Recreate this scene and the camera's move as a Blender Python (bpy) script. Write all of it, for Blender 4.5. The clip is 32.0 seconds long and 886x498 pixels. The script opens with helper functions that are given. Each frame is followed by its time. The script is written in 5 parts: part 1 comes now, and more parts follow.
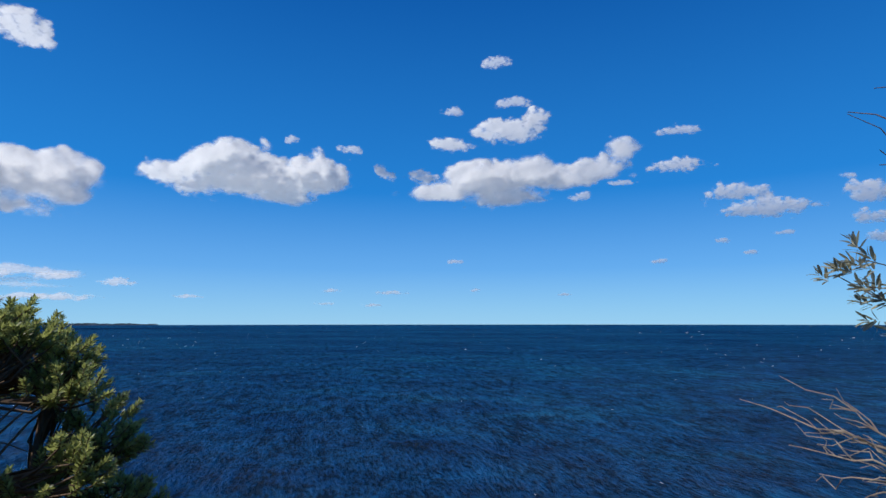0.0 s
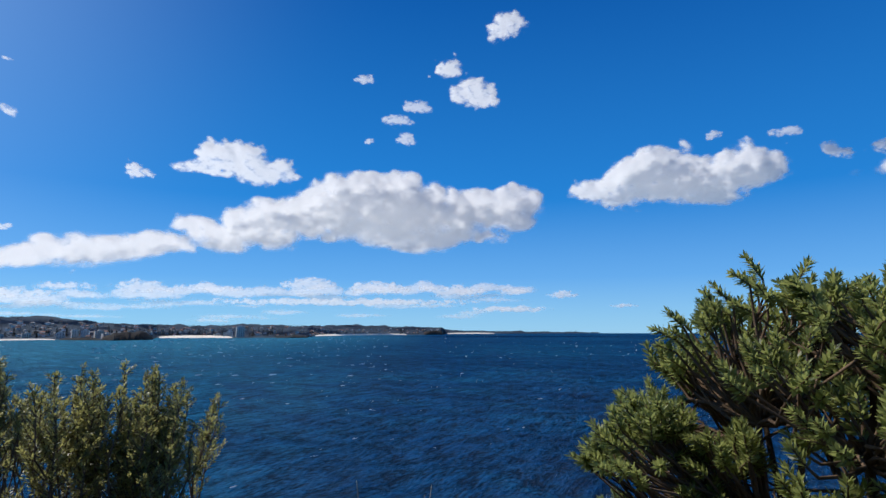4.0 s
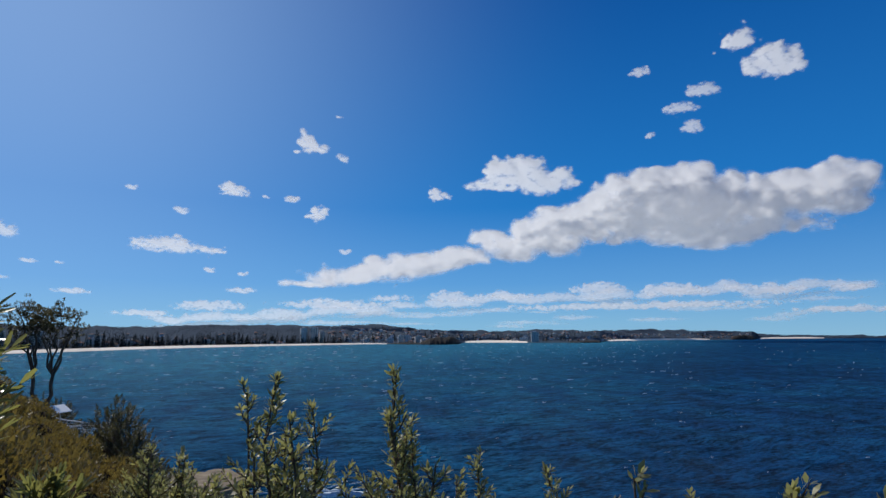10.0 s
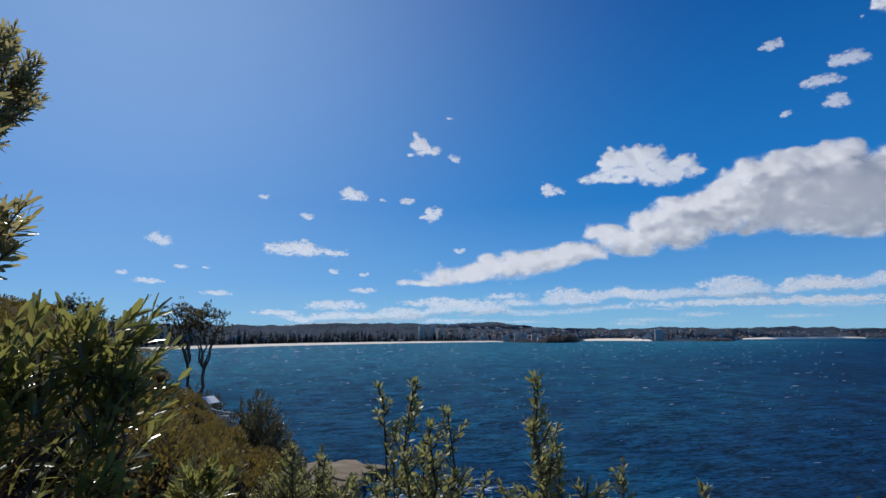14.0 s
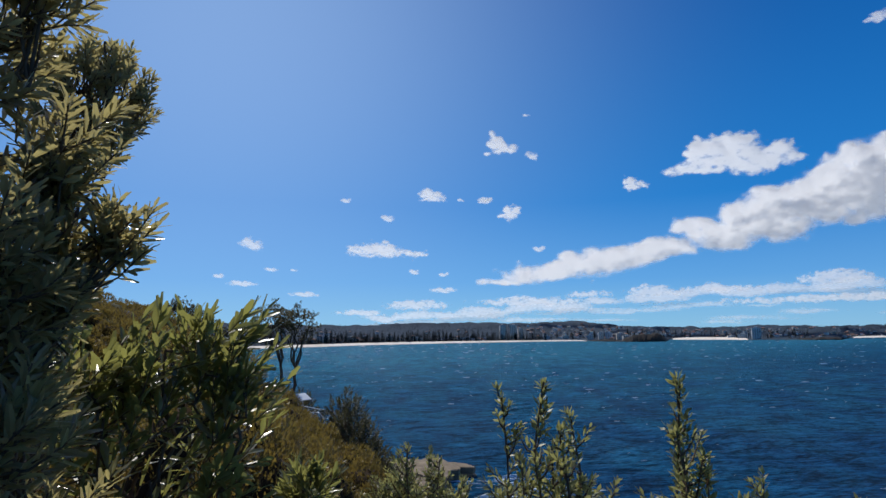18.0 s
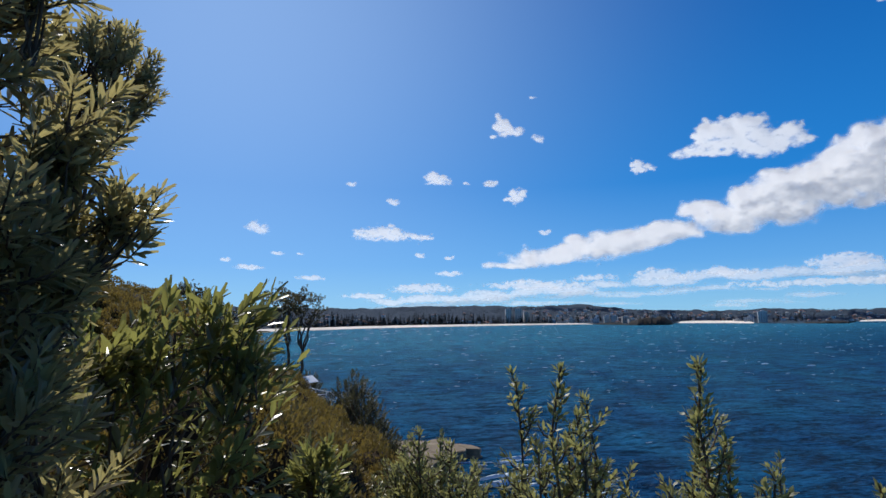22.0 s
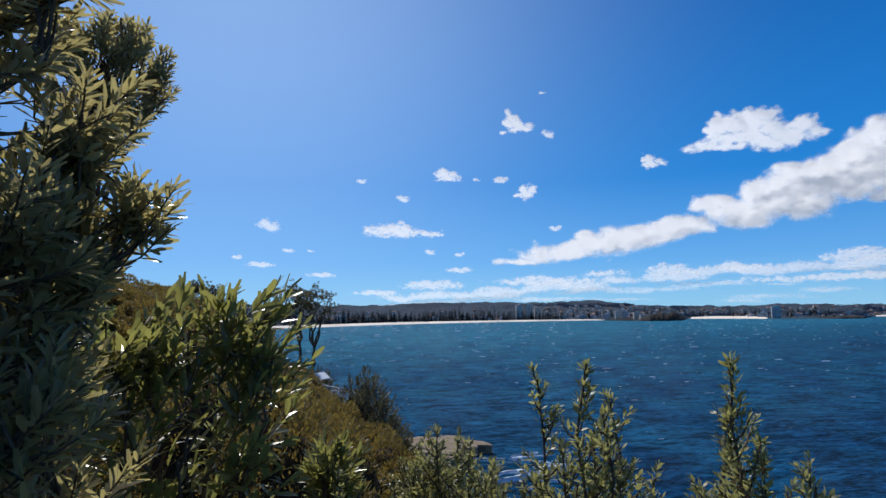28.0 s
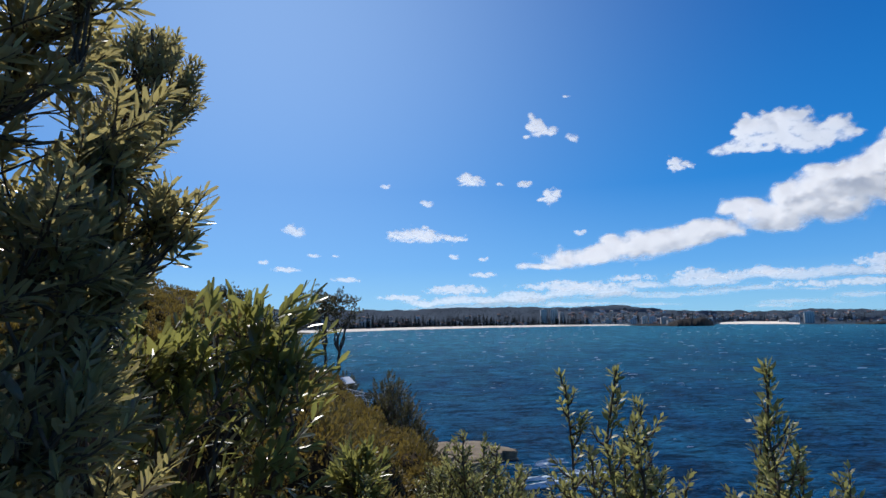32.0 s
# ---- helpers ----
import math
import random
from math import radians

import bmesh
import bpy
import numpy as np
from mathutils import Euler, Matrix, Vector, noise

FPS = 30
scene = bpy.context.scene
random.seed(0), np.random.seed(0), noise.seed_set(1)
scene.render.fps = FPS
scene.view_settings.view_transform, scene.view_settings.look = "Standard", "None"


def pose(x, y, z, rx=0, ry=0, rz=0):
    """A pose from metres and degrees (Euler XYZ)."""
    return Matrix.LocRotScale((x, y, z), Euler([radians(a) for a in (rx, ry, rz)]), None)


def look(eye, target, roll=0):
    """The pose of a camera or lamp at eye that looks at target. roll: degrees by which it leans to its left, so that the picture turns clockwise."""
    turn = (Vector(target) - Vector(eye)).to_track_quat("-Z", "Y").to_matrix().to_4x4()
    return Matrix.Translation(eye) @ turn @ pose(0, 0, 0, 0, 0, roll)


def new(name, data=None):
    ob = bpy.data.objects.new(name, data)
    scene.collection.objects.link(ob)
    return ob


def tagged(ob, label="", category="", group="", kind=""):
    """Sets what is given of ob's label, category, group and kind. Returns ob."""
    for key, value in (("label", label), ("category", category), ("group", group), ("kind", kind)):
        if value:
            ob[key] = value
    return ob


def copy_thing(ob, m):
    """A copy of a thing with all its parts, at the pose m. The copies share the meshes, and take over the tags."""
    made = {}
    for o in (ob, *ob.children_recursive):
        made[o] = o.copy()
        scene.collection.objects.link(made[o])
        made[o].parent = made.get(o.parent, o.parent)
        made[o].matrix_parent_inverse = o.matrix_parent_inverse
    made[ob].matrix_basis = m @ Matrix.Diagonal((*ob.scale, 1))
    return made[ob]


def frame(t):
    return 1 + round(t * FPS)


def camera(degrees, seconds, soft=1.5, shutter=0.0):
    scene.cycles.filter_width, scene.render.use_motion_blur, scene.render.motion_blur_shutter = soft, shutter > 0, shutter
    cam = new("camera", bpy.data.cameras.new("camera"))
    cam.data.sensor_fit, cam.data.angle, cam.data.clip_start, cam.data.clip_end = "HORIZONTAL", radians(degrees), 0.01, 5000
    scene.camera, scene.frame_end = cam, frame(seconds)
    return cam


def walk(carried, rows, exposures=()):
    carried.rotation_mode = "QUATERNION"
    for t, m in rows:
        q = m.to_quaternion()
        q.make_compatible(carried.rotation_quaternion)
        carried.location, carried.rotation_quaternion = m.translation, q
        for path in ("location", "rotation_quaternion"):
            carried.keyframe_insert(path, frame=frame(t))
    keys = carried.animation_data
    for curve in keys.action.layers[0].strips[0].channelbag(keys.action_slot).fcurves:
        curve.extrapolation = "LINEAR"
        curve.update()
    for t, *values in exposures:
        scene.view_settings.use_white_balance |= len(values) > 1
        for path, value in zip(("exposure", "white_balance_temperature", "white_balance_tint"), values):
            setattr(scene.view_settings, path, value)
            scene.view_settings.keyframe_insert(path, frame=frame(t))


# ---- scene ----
cam = camera(75.06, 32.0)
PATH = [
    (0.0, pose(0.000, 0.000, 20.000, 97.24, 0.03, 5.89)),
    (0.5, pose(-0.160, -0.040, 19.997, 97.94, -0.76, 6.67)),
    (1.0, pose(-0.360, -0.120, 19.994, 98.41, -0.12, 12.03)),
    (1.5, pose(-0.560, -0.240, 19.991, 99.03, -0.22, 22.36)),
    (2.0, pose(-0.740, -0.300, 19.989, 99.11, -0.04, 29.98)),
    (2.5, pose(-1.000, -0.290, 19.986, 98.93, -0.07, 36.70)),
    (3.0, pose(-1.270, -0.280, 19.983, 98.68, -0.04, 42.27)),
    (3.5, pose(-1.520, -0.290, 19.980, 98.35, 0.08, 45.18)),
    (5.5, pose(-2.820, -0.240, 19.990, 97.97, -0.05, 52.87)),
    (6.0, pose(-3.115, -0.210, 19.992, 97.98, 0.00, 56.55)),
    (6.5, pose(-3.410, -0.165, 19.993, 97.80, 0.13, 61.87)),
    (7.0, pose(-3.605, -0.145, 19.995, 98.10, 0.21, 65.40)),
    (7.5, pose(-3.800, -0.140, 19.997, 98.23, 0.12, 67.30)),
    (8.0, pose(-3.945, -0.142, 19.998, 98.10, 0.21, 68.60)),
    (8.5, pose(-4.090, -0.148, 20.000, 98.20, 0.24, 70.64)),
    (9.0, pose(-4.215, -0.158, 20.015, 98.33, 0.13, 71.97)),
    (9.5, pose(-4.320, -0.165, 20.030, 98.35, 0.27, 73.40)),
    (10.0, pose(-4.365, -0.173, 20.045, 98.68, 0.28, 75.14)),
    (10.5, pose(-4.410, -0.180, 20.060, 98.75, 0.16, 76.62)),
    (11.0, pose(-4.420, -0.187, 20.060, 98.72, 0.16, 78.03)),
    (11.5, pose(-4.430, -0.193, 20.060, 98.58, 0.13, 79.37)),
    (12.0, pose(-4.440, -0.200, 20.060, 98.56, 0.20, 80.58)),
    (12.5, pose(-4.445, -0.203, 20.060, 98.57, 0.20, 82.02)),
    (13.0, pose(-4.450, -0.205, 20.060, 98.57, 0.19, 83.47)),
    (13.5, pose(-4.455, -0.207, 20.060, 98.57, 0.18, 85.17)),
    (14.0, pose(-4.460, -0.212, 20.060, 98.53, 0.24, 86.52)),
    (14.5, pose(-4.470, -0.226, 20.060, 98.54, 0.26, 87.61)),
    (16.5, pose(-4.505, -0.285, 20.060, 98.53, 0.35, 91.32)),
    (17.0, pose(-4.510, -0.303, 20.060, 98.54, 0.35, 92.61)),
    (17.5, pose(-4.515, -0.309, 20.060, 98.56, 0.43, 93.81)),
    (18.0, pose(-4.520, -0.315, 20.060, 98.50, 0.41, 94.44)),
    (18.5, pose(-4.524, -0.318, 20.060, 98.35, 0.52, 94.65)),
    (19.0, pose(-4.527, -0.321, 20.060, 98.11, 0.53, 94.75)),
    (19.5, pose(-4.531, -0.323, 20.060, 97.89, 0.58, 94.83)),
    (20.0, pose(-4.535, -0.326, 20.060, 97.59, 0.51, 94.84)),
    (20.5, pose(-4.539, -0.329, 20.060, 97.39, 0.40, 94.88)),
    (21.0, pose(-4.542, -0.332, 20.060, 97.17, 0.52, 94.89)),
    (21.5, pose(-4.546, -0.335, 20.060, 97.02, 0.41, 94.92)),
    (22.0, pose(-4.550, -0.338, 20.060, 96.87, 0.37, 95.01)),
    (22.5, pose(-4.555, -0.341, 20.060, 96.77, 0.41, 95.09)),
    (23.0, pose(-4.560, -0.344, 20.060, 96.70, 0.37, 95.16)),
    (23.5, pose(-4.565, -0.347, 20.060, 96.73, 0.48, 95.27)),
    (24.0, pose(-4.570, -0.350, 20.060, 96.64, 0.61, 95.21)),
    (24.5, pose(-4.573, -0.353, 20.060, 96.59, 0.54, 95.15)),
    (25.0, pose(-4.577, -0.357, 20.060, 96.50, 0.45, 95.17)),
    (25.5, pose(-4.580, -0.360, 20.060, 96.51, 0.55, 95.21)),
    (27.5, pose(-4.583, -0.363, 20.060, 96.52, 0.56, 95.83)),
    (28.0, pose(-4.584, -0.364, 20.060, 96.53, 0.56, 96.05)),
    (28.5, pose(-4.585, -0.365, 20.060, 96.51, 0.54, 96.21)),
    (29.0, pose(-4.585, -0.365, 20.060, 96.62, 0.43, 96.52)),
    (29.5, pose(-4.586, -0.366, 20.060, 96.69, 0.53, 97.09)),
    (30.0, pose(-4.587, -0.367, 20.060, 96.78, 0.52, 97.66)),
    (30.5, pose(-4.588, -0.368, 20.060, 96.87, 0.53, 98.02)),
    (31.0, pose(-4.588, -0.368, 20.060, 97.00, 0.72, 98.20)),
    (31.5, pose(-4.589, -0.369, 20.060, 96.95, 0.51, 98.31)),
    (32.0, pose(-4.590, -0.370, 20.060, 97.03, 0.49, 98.42)),
]
walk(cam, PATH, ((0.0, -0.02), (1.5, 0.02), (3.5, 0.0), (6.5, -0.22), (9.0, -0.36), (14.0, -0.36), (19.0, -0.2), (24.0, -0.1), (32.0, -0.08)))

# ---- light: afternoon sun ahead and to the side, deep blue sky ----
SUN_AZ, SUN_EL = 116.0, 50.0


def toward(az, el, dist=1.0):
    """A place seen from the start of the walk at azimuth az (degrees from +y to the left) and elevation el."""
    a, b = radians(az), radians(el)
    return Vector((-math.sin(a) * math.cos(b) * dist, math.cos(a) * math.cos(b) * dist, math.sin(b) * dist))


world = bpy.data.worlds.new("sky")
scene.world = world
world.use_nodes = True
wn, wl = world.node_tree.nodes, world.node_tree.links
wn.clear()
sky = wn.new("ShaderNodeTexSky")
sky.sky_type = 'NISHITA'
sky.sun_disc = False
sky.sun_elevation = radians(SUN_EL)
sky.sun_rotation = radians(-SUN_AZ)
sky.altitude = 20.0
sky.air_density, sky.dust_density, sky.ozone_density = 1.0, 0.35, 3.0
tint = wn.new("ShaderNodeMix")
tint.data_type, tint.blend_type = 'RGBA', 'MULTIPLY'
tint.inputs[0].default_value = 1.0
tint.inputs[7].default_value = (0.1, 0.8, 1.35, 1.0)
way = wn.new("ShaderNodeTexCoord")
split = wn.new("ShaderNodeSeparateXYZ")
ramp = wn.new("ShaderNodeValToRGB")
air = ramp.color_ramp
while len(air.elements) < 5:
    air.elements.new(0.5)
for stop, (p, c) in zip(air.elements, ((0.0, (3.7, 6.6, 9.4)), (0.09, (1.55, 4.2, 8.7)), (0.22, (0.2, 2.25, 6.8)), (0.58, (0.013, 0.74, 3.6)), (1.0, (1.5, 2.1, 3.6)))):
    stop.position, stop.color = p, (*c, 1.0)
blend = wn.new("ShaderNodeMix")
blend.data_type = 'RGBA'
blend.inputs[0].default_value = 0.84
glow = wn.new("ShaderNodeVectorMath")
glow.operation = 'DOT_PRODUCT'
glow.inputs[1].default_value = toward(118.0, 30.0)
near_sun = wn.new("ShaderNodeMapRange")
near_sun.inputs["From Min"].default_value, near_sun.inputs["From Max"].default_value = 0.45, 1.1
falloff = wn.new("ShaderNodeMath")
falloff.operation = 'POWER'
falloff.inputs[1].default_value = 4.0
haze = wn.new("ShaderNodeMath")
haze.operation = 'MULTIPLY'
haze.inputs[1].default_value = 1.0
aureole = wn.new("ShaderNodeMix")
aureole.data_type = 'RGBA'
aureole.inputs[7].default_value = (5.0, 7.5, 11.8, 1.0)
back = wn.new("ShaderNodeBackground")
back.inputs["Strength"].default_value = 0.1
wout = wn.new("ShaderNodeOutputWorld")
wl.new(sky.outputs[0], tint.inputs[6])
wl.new(way.outputs["Generated"], split.inputs[0])
wl.new(split.outputs["Z"], ramp.inputs[0])
wl.new(tint.outputs[2], blend.inputs[6])
wl.new(ramp.outputs[0], blend.inputs[7])
wl.new(way.outputs["Generated"], glow.inputs[0])
wl.new(glow.outputs["Value"], near_sun.inputs["Value"])
wl.new(near_sun.outputs[0], falloff.inputs[0])
wl.new(falloff.outputs[0], haze.inputs[0])
wl.new(haze.outputs[0], aureole.inputs[0])
wl.new(blend.outputs[2], aureole.inputs[6])
wl.new(aureole.outputs[2], back.inputs["Color"])
wl.new(back.outputs[0], wout.inputs["Surface"])

sun_data = bpy.data.lights.new("sun", 'SUN')
sun_data.energy, sun_data.angle, sun_data.color = 4.2, radians(0.53), (1.0, 0.95, 0.87)
sun = new("sun", sun_data)
sun.matrix_world = look(toward(SUN_AZ, SUN_EL, 60.0), (0, 0, 0))
tagged(sun, kind="structure")

# ---- materials ----
class Nodes:
    """A short way to write node materials."""

    def __init__(self, name):
        self.mat = bpy.data.materials.new(name)
        self.mat.use_nodes = True
        self.n, self.l = self.mat.node_tree.nodes, self.mat.node_tree.links
        self.n.clear()
        self.out = self.n.new("ShaderNodeOutputMaterial")

    def add(self, kind, ins=None, **props):
        node = self.n.new("ShaderNode" + kind)
        for k, v in props.items():
            setattr(node, k, v)
        for k, v in (ins or {}).items():
            self.put(node.inputs[k], v)
        return node

    def put(self, socket, v):
        if isinstance(v, bpy.types.NodeSocket):
            self.l.new(v, socket)
        elif isinstance(v, bpy.types.Node):
            self.l.new(v.outputs[0], socket)
        elif isinstance(v, tuple) and len(v) == 3 and socket.type == 'RGBA':
            socket.default_value = (*v, 1.0)
        else:
            socket.default_value = v

    def place(self):
        return self.add("TexCoord").outputs["Object"]

    def noise(self, scale, detail=4.0, rough=0.55, vector=None, stretch=None):
        v = vector or self.place()
        if stretch:
            v = self.add("VectorMath", {0: v, 1: stretch}, operation='MULTIPLY').outputs[0]
        return self.add("TexNoise", {"Vector": v, "Scale": scale, "Detail": detail, "Roughness": rough}).outputs["Fac"]

    def steps(self, fac, *stops):
        ramp = self.add("ValToRGB", {"Fac": fac})
        el = ramp.color_ramp.elements
        while len(el) < len(stops):
            el.new(0.5)
        for e, (p, c) in zip(el, stops):
            e.position, e.color = p, (*c, 1.0) if isinstance(c, tuple) else (c, c, c, 1.0)
        return ramp.outputs[0]

    def mix(self, fac, a, b, blend='MIX'):
        m = self.add("Mix", data_type='RGBA', blend_type=blend)
        self.put(m.inputs[0], fac)
        self.put(m.inputs[6], a)
        self.put(m.inputs[7], b)
        return m.outputs[2]

    def math(self, op, a, b=0.0, clamp=False):
        m = self.add("Math", operation=op, use_clamp=clamp)
        self.put(m.inputs[0], a)
        self.put(m.inputs[1], b)
        return m.outputs[0]

    def bump(self, height, strength=0.3, dist=0.01):
        return self.add("Bump", {"Height": height, "Strength": strength, "Distance": dist}).outputs[0]

    def finish(self, color, rough=0.6, normal=None, metal=0.0, spec=0.5, **more):
        p = self.add("BsdfPrincipled", {"Base Color": color, "Roughness": rough, "Metallic": metal, "Specular IOR Level": spec})
        if normal:
            self.put(p.inputs["Normal"], normal)
        for k, v in more.items():
            self.put(p.inputs[k.replace("_", " ")], v)
        self.l.new(p.outputs[0], self.out.inputs["Surface"])
        return self.mat


def sea_material():
    m = Nodes("sea_water")
    p = m.place()
    big = m.noise(0.0035, 3.0, vector=p, stretch=(1.0, 1.6, 1.0))
    mid = m.noise(0.03, 5.0, vector=p, stretch=(1.0, 2.0, 1.0))
    col = m.steps(m.math('ADD', m.math('MULTIPLY', big, 0.55), m.math('MULTIPLY', mid, 0.45)),
                  (0.4, (0.0011, 0.019, 0.062)), (0.5, (0.0019, 0.031, 0.087)), (0.62, (0.0033, 0.051, 0.112)))
    split = m.add("SeparateXYZ", {0: p})
    inshore = m.math('ADD', split.outputs["X"], m.math('MULTIPLY', split.outputs["Y"], 1.1))
    shoal = m.add("MapRange", {"Value": inshore, "From Min": 0.0, "From Max": -520.0, "To Max": 0.92}).outputs[0]
    col = m.mix(shoal, col, m.steps(mid, (0.4, (0.015, 0.092, 0.16)), (0.6, (0.025, 0.143, 0.214))))
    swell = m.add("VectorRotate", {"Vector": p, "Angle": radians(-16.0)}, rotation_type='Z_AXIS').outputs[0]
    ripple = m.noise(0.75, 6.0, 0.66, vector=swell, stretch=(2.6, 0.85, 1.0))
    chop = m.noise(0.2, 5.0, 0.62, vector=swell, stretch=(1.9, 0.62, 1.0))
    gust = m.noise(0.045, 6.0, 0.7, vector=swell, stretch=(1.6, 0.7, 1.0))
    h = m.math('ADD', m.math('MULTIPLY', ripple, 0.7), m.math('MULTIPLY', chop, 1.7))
    # Wave light and shade put into the water colour: crests brightened, troughs darkened.
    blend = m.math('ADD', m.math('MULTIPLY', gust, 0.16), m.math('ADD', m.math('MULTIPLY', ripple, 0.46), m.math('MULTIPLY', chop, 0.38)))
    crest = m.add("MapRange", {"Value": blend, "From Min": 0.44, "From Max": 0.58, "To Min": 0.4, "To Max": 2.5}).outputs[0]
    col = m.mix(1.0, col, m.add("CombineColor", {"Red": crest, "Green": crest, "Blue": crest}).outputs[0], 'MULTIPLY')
    bump = m.bump(h, 1.0, 1.8)
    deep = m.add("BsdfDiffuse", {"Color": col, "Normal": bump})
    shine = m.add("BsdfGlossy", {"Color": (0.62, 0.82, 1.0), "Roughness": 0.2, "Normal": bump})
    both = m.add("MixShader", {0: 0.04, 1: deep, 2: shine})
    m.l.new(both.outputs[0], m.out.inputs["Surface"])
    return m.mat


def cloud_material():
    """Scattering mist: thin where the puff thins out, torn by fine turbulence, lit through from above."""
    m = Nodes("cloud_mist")
    m.mat.cycles.use_bump_map_correction = False
    grain = m.add("Attribute", attribute_name="grain").outputs["Fac"]
    p = m.add("VectorMath", {0: m.place(), "Scale": grain}, operation='SCALE').outputs[0]
    body = m.add("Attribute", attribute_name="thickness").outputs["Fac"]
    n1 = m.noise(0.02, 3.0, 0.55, vector=p)
    n2 = m.noise(0.045, 5.0, 0.65, vector=p)
    tear = m.add("Attribute", attribute_name="tear").outputs["Fac"]
    ragged = m.math('ADD', m.math('MULTIPLY', m.math('SUBTRACT', n1, 0.5), tear), m.math('MULTIPLY', m.math('SUBTRACT', n2, 0.5), 0.25))
    dens = m.math('ADD', body, ragged)
    rng = m.add("MapRange", {"Value": dens, "From Min": -0.3, "From Max": 1.1}, interpolation_type='SMOOTHERSTEP')
    rough = m.bump(m.math('ADD', n1, m.math('MULTIPLY', n2, 0.1)), 0.14, 22.0)
    puff = m.add("Attribute", attribute_name="puff").outputs["Vector"]
    turned = m.add("VectorMath", {0: m.add("VectorMath", {0: rough, 1: puff}, operation='SUBTRACT').outputs[0]}, operation='NORMALIZE').outputs[0]
    near = m.add("BsdfDiffuse", {"Color": (0.27, 0.27, 0.27)})
    far = m.add("BsdfTranslucent", {"Color": (0.56, 0.56, 0.56), "Normal": turned})
    dif = m.add("AddShader", {0: near, 1: far})
    clear = m.add("BsdfTransparent")
    veil = m.math('MULTIPLY', rng.outputs[0], m.add("Attribute", attribute_name="veil").outputs["Fac"])
    mixed = m.add("MixShader", {0: veil, 1: clear, 2: dif})
    m.l.new(mixed.outputs[0], m.out.inputs["Surface"])
    return m.mat


def soil_material():
    m = Nodes("headland_soil")
    n = m.noise(0.5, 8.0, 0.65)
    f = m.noise(9.0, 5.0, 0.6)
    col = m.mix(m.math('MULTIPLY', f, 0.7), m.steps(n, (0.3, (0.02, 0.02, 0.01)), (0.5, (0.045, 0.04, 0.018)), (0.68, (0.1, 0.08, 0.045))), (0.06, 0.06, 0.025))
    return m.finish(col, 0.95, m.bump(f, 0.6, 0.05), spec=0.1)


def rock_material():
    m = Nodes("sandstone")
    n = m.noise(0.35, 8.0, 0.62)
    layers = m.noise(1.1, 6.0, 0.6, stretch=(0.3, 0.3, 4.0))
    col = m.mix(layers, m.steps(n, (0.32, (0.1, 0.075, 0.05)), (0.52, (0.23, 0.18, 0.12)), (0.7, (0.35, 0.29, 0.2))), (0.17, 0.13, 0.088))
    return m.finish(col, 0.85, m.bump(m.math('ADD', n, layers), 0.7, 0.25), spec=0.2)


def sand_material():
    m = Nodes("beach_sand")
    n = m.noise(0.01, 5.0)
    col = m.steps(n, (0.35, (0.66, 0.58, 0.49)), (0.6, (0.8, 0.72, 0.62)))
    return m.finish(col, 0.9, m.bump(m.noise(0.4, 4.0), 0.3, 0.5), spec=0.15)


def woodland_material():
    m = Nodes("hazed_coastal_woodland")
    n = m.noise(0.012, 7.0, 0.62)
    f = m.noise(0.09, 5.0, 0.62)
    # Blue-grey stops: the haze of distance is put into the woodland colour.
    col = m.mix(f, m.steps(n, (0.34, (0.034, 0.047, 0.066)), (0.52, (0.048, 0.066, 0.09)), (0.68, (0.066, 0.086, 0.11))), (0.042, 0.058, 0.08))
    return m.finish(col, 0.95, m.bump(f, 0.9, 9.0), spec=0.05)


SEA, MIST, SOIL, ROCK, SAND, WOODS = (sea_material(), cloud_material(), soil_material(), rock_material(), sand_material(), woodland_material())


# ---- mesh helpers ----
def fast_mesh(name, verts, quads, material, smooth=False):
    """A mesh from arrays; quads is (n, 3) or (n, 4)."""
    me = bpy.data.meshes.new(name)
    verts, quads = np.asarray(verts, np.float32), np.asarray(quads, np.int32)
    k = quads.shape[1]
    me.vertices.add(len(verts))
    me.vertices.foreach_set("co", verts.ravel())
    me.loops.add(quads.size)
    me.loops.foreach_set("vertex_index", quads.ravel())
    me.polygons.add(len(quads))
    me.polygons.foreach_set("loop_start", np.arange(len(quads), dtype=np.int32) * k)
    me.polygons.foreach_set("use_smooth", np.full(len(quads), smooth))
    me.materials.append(material)
    me.update(calc_edges=True)
    me.validate()
    return me


def unit(v):
    return v / np.maximum(np.linalg.norm(v, axis=-1, keepdims=True), 1e-9)


def grid_quads(rows, cols, closed=False):
    i, j = np.meshgrid(np.arange(rows - 1), np.arange(cols if closed else cols - 1), indexing="ij")
    a, j2 = i * cols + j, (j + 1) % cols
    b = i * cols + j2
    return np.stack([a, b, b + cols, a + cols], -1).reshape(-1, 4)


def part(name, data, parent, label=""):
    """Links a mesh as one part under a thing or under a part."""
    ob = new(name, data)
    ob.parent = parent
    return tagged(ob, label)


def waves(x, y, t):
    """Smooth pseudo-random field from crossing sines, about -1 to 1."""
    r = np.random.RandomState(t)
    out = 0
    for k in range(7):
        a, w, p = r.uniform(0, 6.28), r.uniform(0.6, 1.7), r.uniform(0, 6.28)
        out = out + np.sin((x * math.cos(a) + y * math.sin(a)) * w + p)
    return out / 3.2


def lumps(x, y, t, octaves=4):
    out, amp = 0, 1.0
    for o in range(octaves):
        out = out + amp * waves(x * 2.0 ** o, y * 2.0 ** o, t + 31 * o)
        amp *= 0.52
    return out


